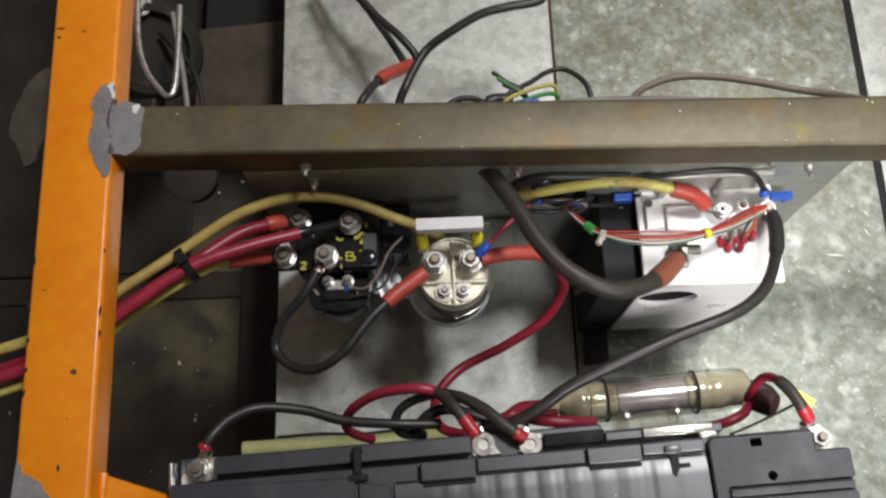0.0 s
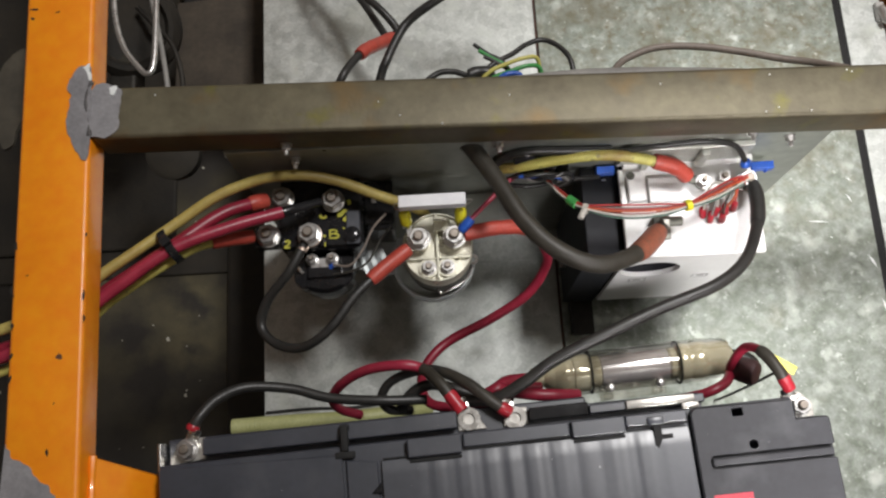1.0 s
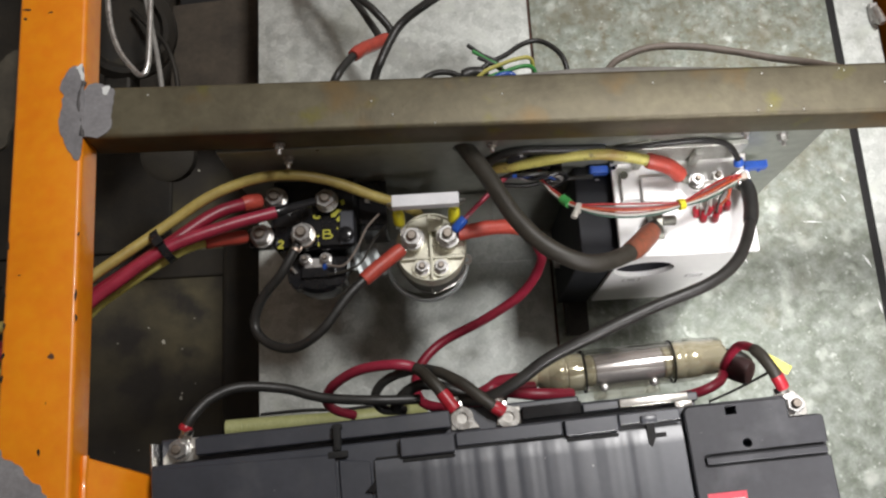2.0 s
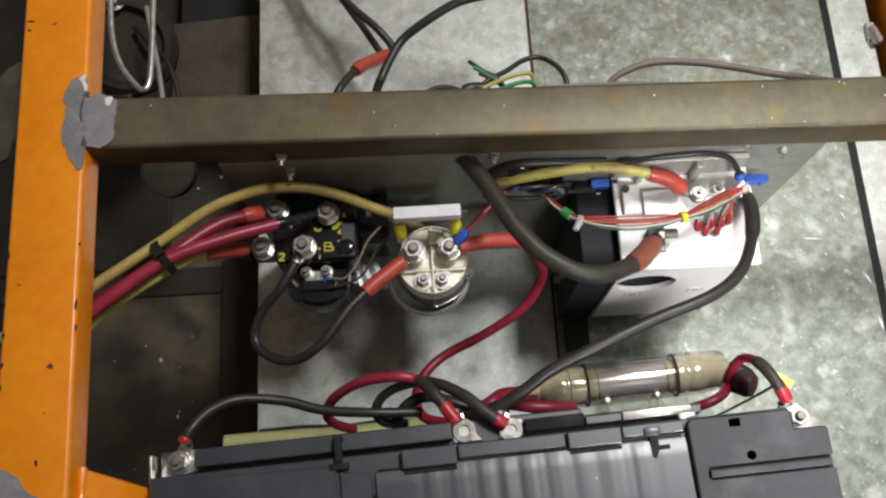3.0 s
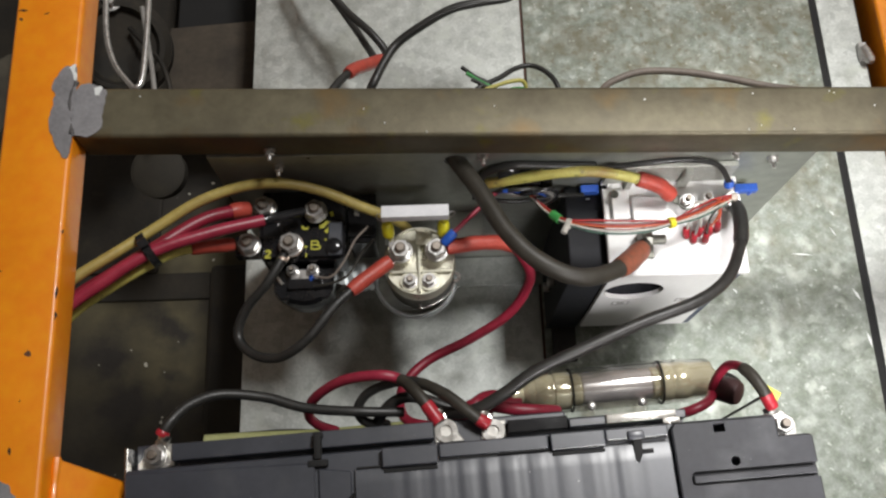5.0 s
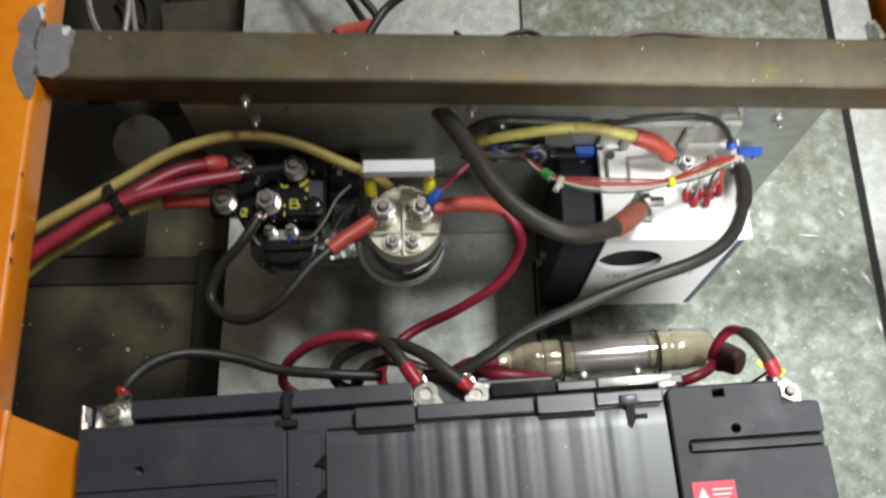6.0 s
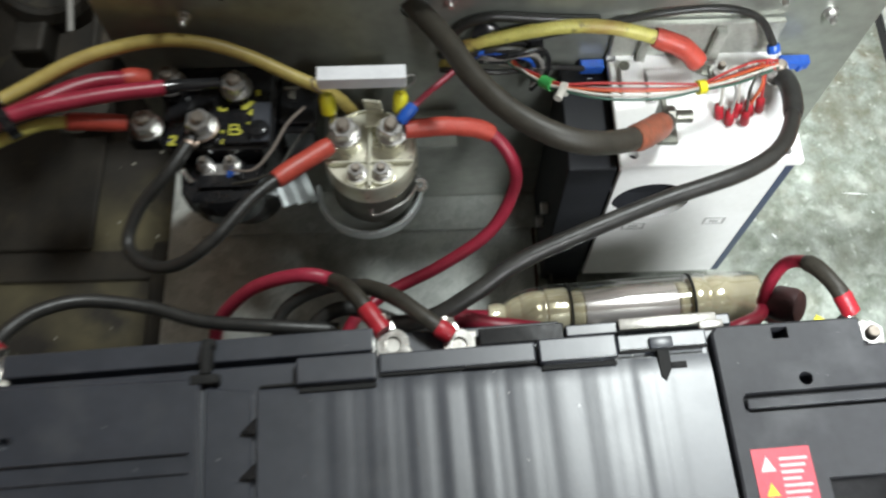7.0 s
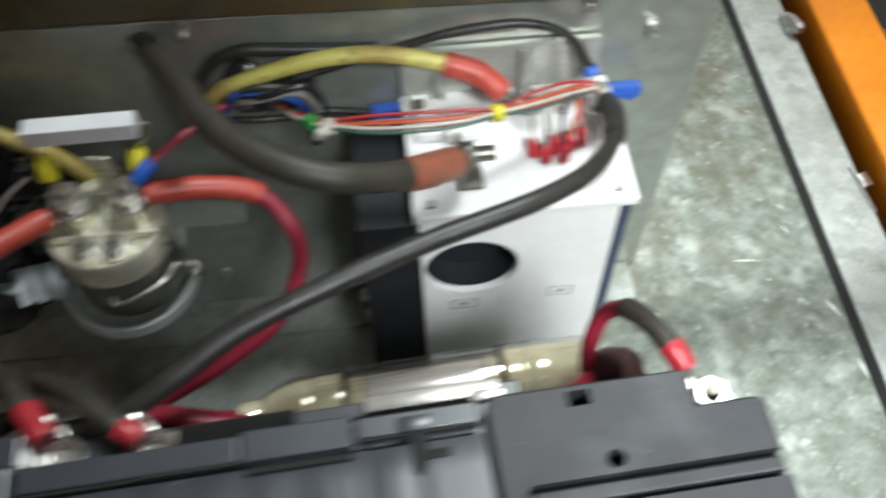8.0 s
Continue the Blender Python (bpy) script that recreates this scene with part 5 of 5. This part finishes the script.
part("cap", shaped(lathe([(0.007, -0.004), (0.0085, -0.002), (0.0085, 0.001), (0.0065, 0.0025)], 24), pose(0.0905, 0.3835, 0.2075, 62, 0, 0)), M_BLACK_DEEP, plug, smooth=True)

# ---- cables behind the beam ----
cable("black_cable", "black cable crossing above the tray behind the beam", [(-0.03, 0.46, 0.09), (-0.017, 0.504, 0.108), (-0.011, 0.517, 0.113), (-0.002, 0.536, 0.113), (0.008, 0.551, 0.114), (0.026, 0.562, 0.12), (0.055, 0.575, 0.128), (0.079, 0.580, 0.130), (0.104, 0.5845, 0.129), (0.109, 0.590, 0.129), (0.088, 0.594, 0.128), (0.046, 0.6, 0.126), (-0.02, 0.62, 0.1), (-0.08, 0.66, 0.05)], 0.0039, M_RUBBER)
cable("black_cable", "black cable with an orange-red joint sleeve", [(-0.1, 0.68, 0.04), (-0.06, 0.631, 0.085), (-0.036, 0.6, 0.09), (-0.017, 0.579, 0.092), (-0.003, 0.561, 0.088), (-0.006, 0.5515, 0.09), (-0.016, 0.541, 0.1), (-0.029, 0.525, 0.118), (-0.04, 0.508, 0.128), (-0.05, 0.49, 0.13), (-0.07, 0.46, 0.1)], 0.0036, M_RUBBER, [("heat_shrink", 0.5, 0.74, 0.0022, M_SHRINK)])
cable("black_cable", "thin black cable beside the joint sleeve", [(-0.1, 0.69, 0.03), (-0.06, 0.641, 0.065), (-0.036, 0.604, 0.068), (-0.022, 0.577, 0.074), (-0.013, 0.553, 0.088), (-0.018, 0.544, 0.096)], 0.0034, M_RUBBER)
cable("black_wire", "thin black wire looping behind the beam", [(0.055, 0.48, 0.11), (0.075, 0.505, 0.112), (0.097, 0.519, 0.108), (0.111, 0.53, 0.103), (0.125, 0.534, 0.101), (0.138, 0.526, 0.103), (0.147, 0.51, 0.105), (0.15, 0.48, 0.1)], 0.0023, M_RUBBER, category="wire")
cable("yellow_green_wire", "yellow and green earth wire", [(0.062, 0.487, 0.112), (0.075, 0.4985, 0.117), (0.09, 0.5045, 0.1185), (0.106, 0.509, 0.119), (0.117, 0.5095, 0.115), (0.12, 0.498, 0.1)], 0.0018, M_YELLOW, category="wire")
cable("green_wire", "dark green loose wire", [(0.066, 0.486, 0.11), (0.078, 0.494, 0.115), (0.092, 0.4985, 0.116), (0.108, 0.503, 0.116), (0.119, 0.503, 0.11), (0.122, 0.49, 0.095)], 0.0019, M_GREEN, category="wire")
for k in range(3):
    cable("green_wire", "green and black loose wire end", [(0.064 + 0.004 * k, 0.5275 - 0.006 * k, 0.113), (0.076 + 0.003 * k, 0.518 - 0.004 * k, 0.112), (0.088 + 0.002 * k, 0.511 - 0.004 * k, 0.11), (0.1, 0.496, 0.1)], 0.0018, (M_RUBBER, M_GREEN, M_RUBBER)[k], category="wire")
cable("black_wire", "taped black wire bundle behind the beam", [(0.005, 0.475, 0.1), (0.02, 0.4935, 0.112), (0.033, 0.502, 0.114), (0.046, 0.5025, 0.114), (0.057, 0.4985, 0.114), (0.066, 0.501, 0.114), (0.078, 0.499, 0.112), (0.088, 0.488, 0.1)], 0.0026, M_RUBBER, [("tape", 0.58, 0.86, 0.0026, M_RUBBER)], category="wire")
cable("blue_wire", "short blue insulated wire behind the beam", [(0.078, 0.485, 0.112), (0.085, 0.4935, 0.1165), (0.094, 0.4965, 0.117), (0.102, 0.4945, 0.115), (0.107, 0.484, 0.1)], 0.0022, M_BLUE, category="wire")
cable("brown_cable", "grey-brown cable arching behind the beam", [(0.155, 0.445, 0.15), (0.171, 0.472, 0.165), (0.186, 0.481, 0.169), (0.208, 0.4865, 0.169), (0.239, 0.485, 0.168), (0.269, 0.479, 0.168), (0.3, 0.471, 0.168), (0.326, 0.46, 0.178), (0.345, 0.432, 0.215)], 0.0028, M_CONDUIT)
cable("conduit", "straight grey conduit behind the beam", [(0.085, 0.452, 0.19), (0.136, 0.4545, 0.19), (0.179, 0.4535, 0.19), (0.222, 0.4505, 0.19), (0.264, 0.447, 0.19)], 0.0065, M_GREYWIRE, category="conduit")
cable("loose_wire", "thin black wire lying on the tray", [(-0.139, 0.235, 0.002), (-0.1, 0.2365, 0.002), (-0.06, 0.2355, 0.002), (-0.02, 0.239, 0.002)], 0.0012, M_RUBBER, category="wire")

# ---- running gear seen through the opening ----
cable("steel_pipe", "thin bent steel brake pipe", [(-0.257, 0.66, 0.1), (-0.255, 0.62, 0.1), (-0.251, 0.579, 0.1), (-0.242, 0.55, 0.1), (-0.228, 0.53, 0.1), (-0.221, 0.5245, 0.1), (-0.216, 0.533, 0.1), (-0.215, 0.567, 0.1), (-0.216, 0.615, 0.1)], 0.0026, M_STEEL, category="pipe")
cable("steel_pipe", "thin dull steel pipe", [(-0.24, 0.64, 0.05), (-0.231, 0.597, 0.05), (-0.226, 0.573, 0.05), (-0.221, 0.543, 0.05), (-0.2195, 0.52, 0.045)], 0.0024, M_GREYWIRE, category="pipe")
cable("steel_pipe", "thin dull steel pipe", [(-0.27, 0.65, 0.0), (-0.246, 0.622, 0.0), (-0.233, 0.605, 0.0), (-0.223, 0.573, 0.0), (-0.2205, 0.535, 0.0)], 0.0026, M_DARKSTEEL, category="pipe")
hub = thing("axle_hub", (-0.29, 0.66, -0.05), "dirty dark steel axle hub with a bright bolt", "axle")
part("drum", shaped(lathe([(0.02, -0.05), (0.045, -0.045), (0.052, -0.03), (0.052, 0.01), (0.045, 0.018), (0.04, 0.018), (0.036, 0.008), (0.02, 0.006)], 32), pose(-0.285, 0.64, -0.02, 25, 15, 0)), M_SHADE_GRIME, hub, smooth=True)
part("arm", merged(box(-0.33, -0.262, 0.655, 0.69, -0.05, -0.015, 0.004), box(-0.31, -0.28, 0.56, 0.7, -0.06, -0.03, 0.004)), M_DARKSTEEL, hub)
part("bolt", shaped(merged(ring(0.004, 0.012, 0, 0.002), hexagon(0.008, 0.002, 0.01)), pose(-0.288, 0.675, 0.012, 10, 10, 0)), M_STEEL, hub)
step = thing("chassis_plate", (-0.2, 0.66, -0.1), "dirty brown steel chassis plate under the tray", "plate")
part("plate", prism([(-0.262, 0.602), (-0.1, 0.602), (-0.1, 0.724), (-0.262, 0.713)], -0.106, -0.1, 0.001), material("brown_dirty_plate", (0.095, 0.076, 0.055), (0.05, 0.04, 0.03), 0.7, 0.2, 20, 0.3), step)
# Added black sheet standing in for the unlit void beyond the plate.
part("void_sheet", box(-0.27, -0.1, 0.6, 1.1, -0.16, -0.15, 0.002), M_GAP, step, "black sheet filling the dark void")
part("side_bracket", merged(patch([(-0.274, 0.500), (-0.2735, 0.465), (-0.279, 0.43), (-0.286, 0.418), (-0.296, 0.436), (-0.303, 0.455), (-0.288, 0.492)], 0.2, 0.003, 3), box(-0.28, -0.240, 0.44, 0.48, 0.2005, 0.2028, 0.0005), box(-0.2424, -0.2397, 0.44, 0.48, 0.2005, 0.2465, 0.0005)), M_GRIMY, rail, "grimy grey-brown side bracket")
boot = thing("rubber_boot", (-0.236, 0.49, -0.08), "dusty conical rubber boot below the beam", "boot")
part("boot", shaped(lathe([(0.012, -0.055), (0.014, -0.04), (0.019, -0.036), (0.02, -0.02), (0.026, -0.016), (0.027, 0.0), (0.022, 0.003)], 24), pose(-0.237, 0.498, -0.02, 12, 0, 0)), material("dusty_rubber", (0.034, 0.029, 0.020), (0.02, 0.017, 0.012), 0.8, 0, 40), boot, smooth=True)
# Black strips laid on the ground to stand in for shade there.
under = thing("floor_shade", (-0.24, 0.2, -0.25), "black floor strips standing in for shade under the tray", "chassis")
part("long_shade_strip", box(-0.9, -0.304, 0.463, 0.95, -0.2495, -0.243, 0.003), M_SHADE_GRIME, under)
part("cross_shade_strip", box(-0.9, -0.2385, 0.428, 0.462, -0.2495, -0.2455, 0.002), M_SHADE_GRIME, under)
part("long_shade_strip", box(-0.238, -0.10, -0.4, 0.468, -0.2495, -0.235, 0.006), M_SHADE_GRIME, under)
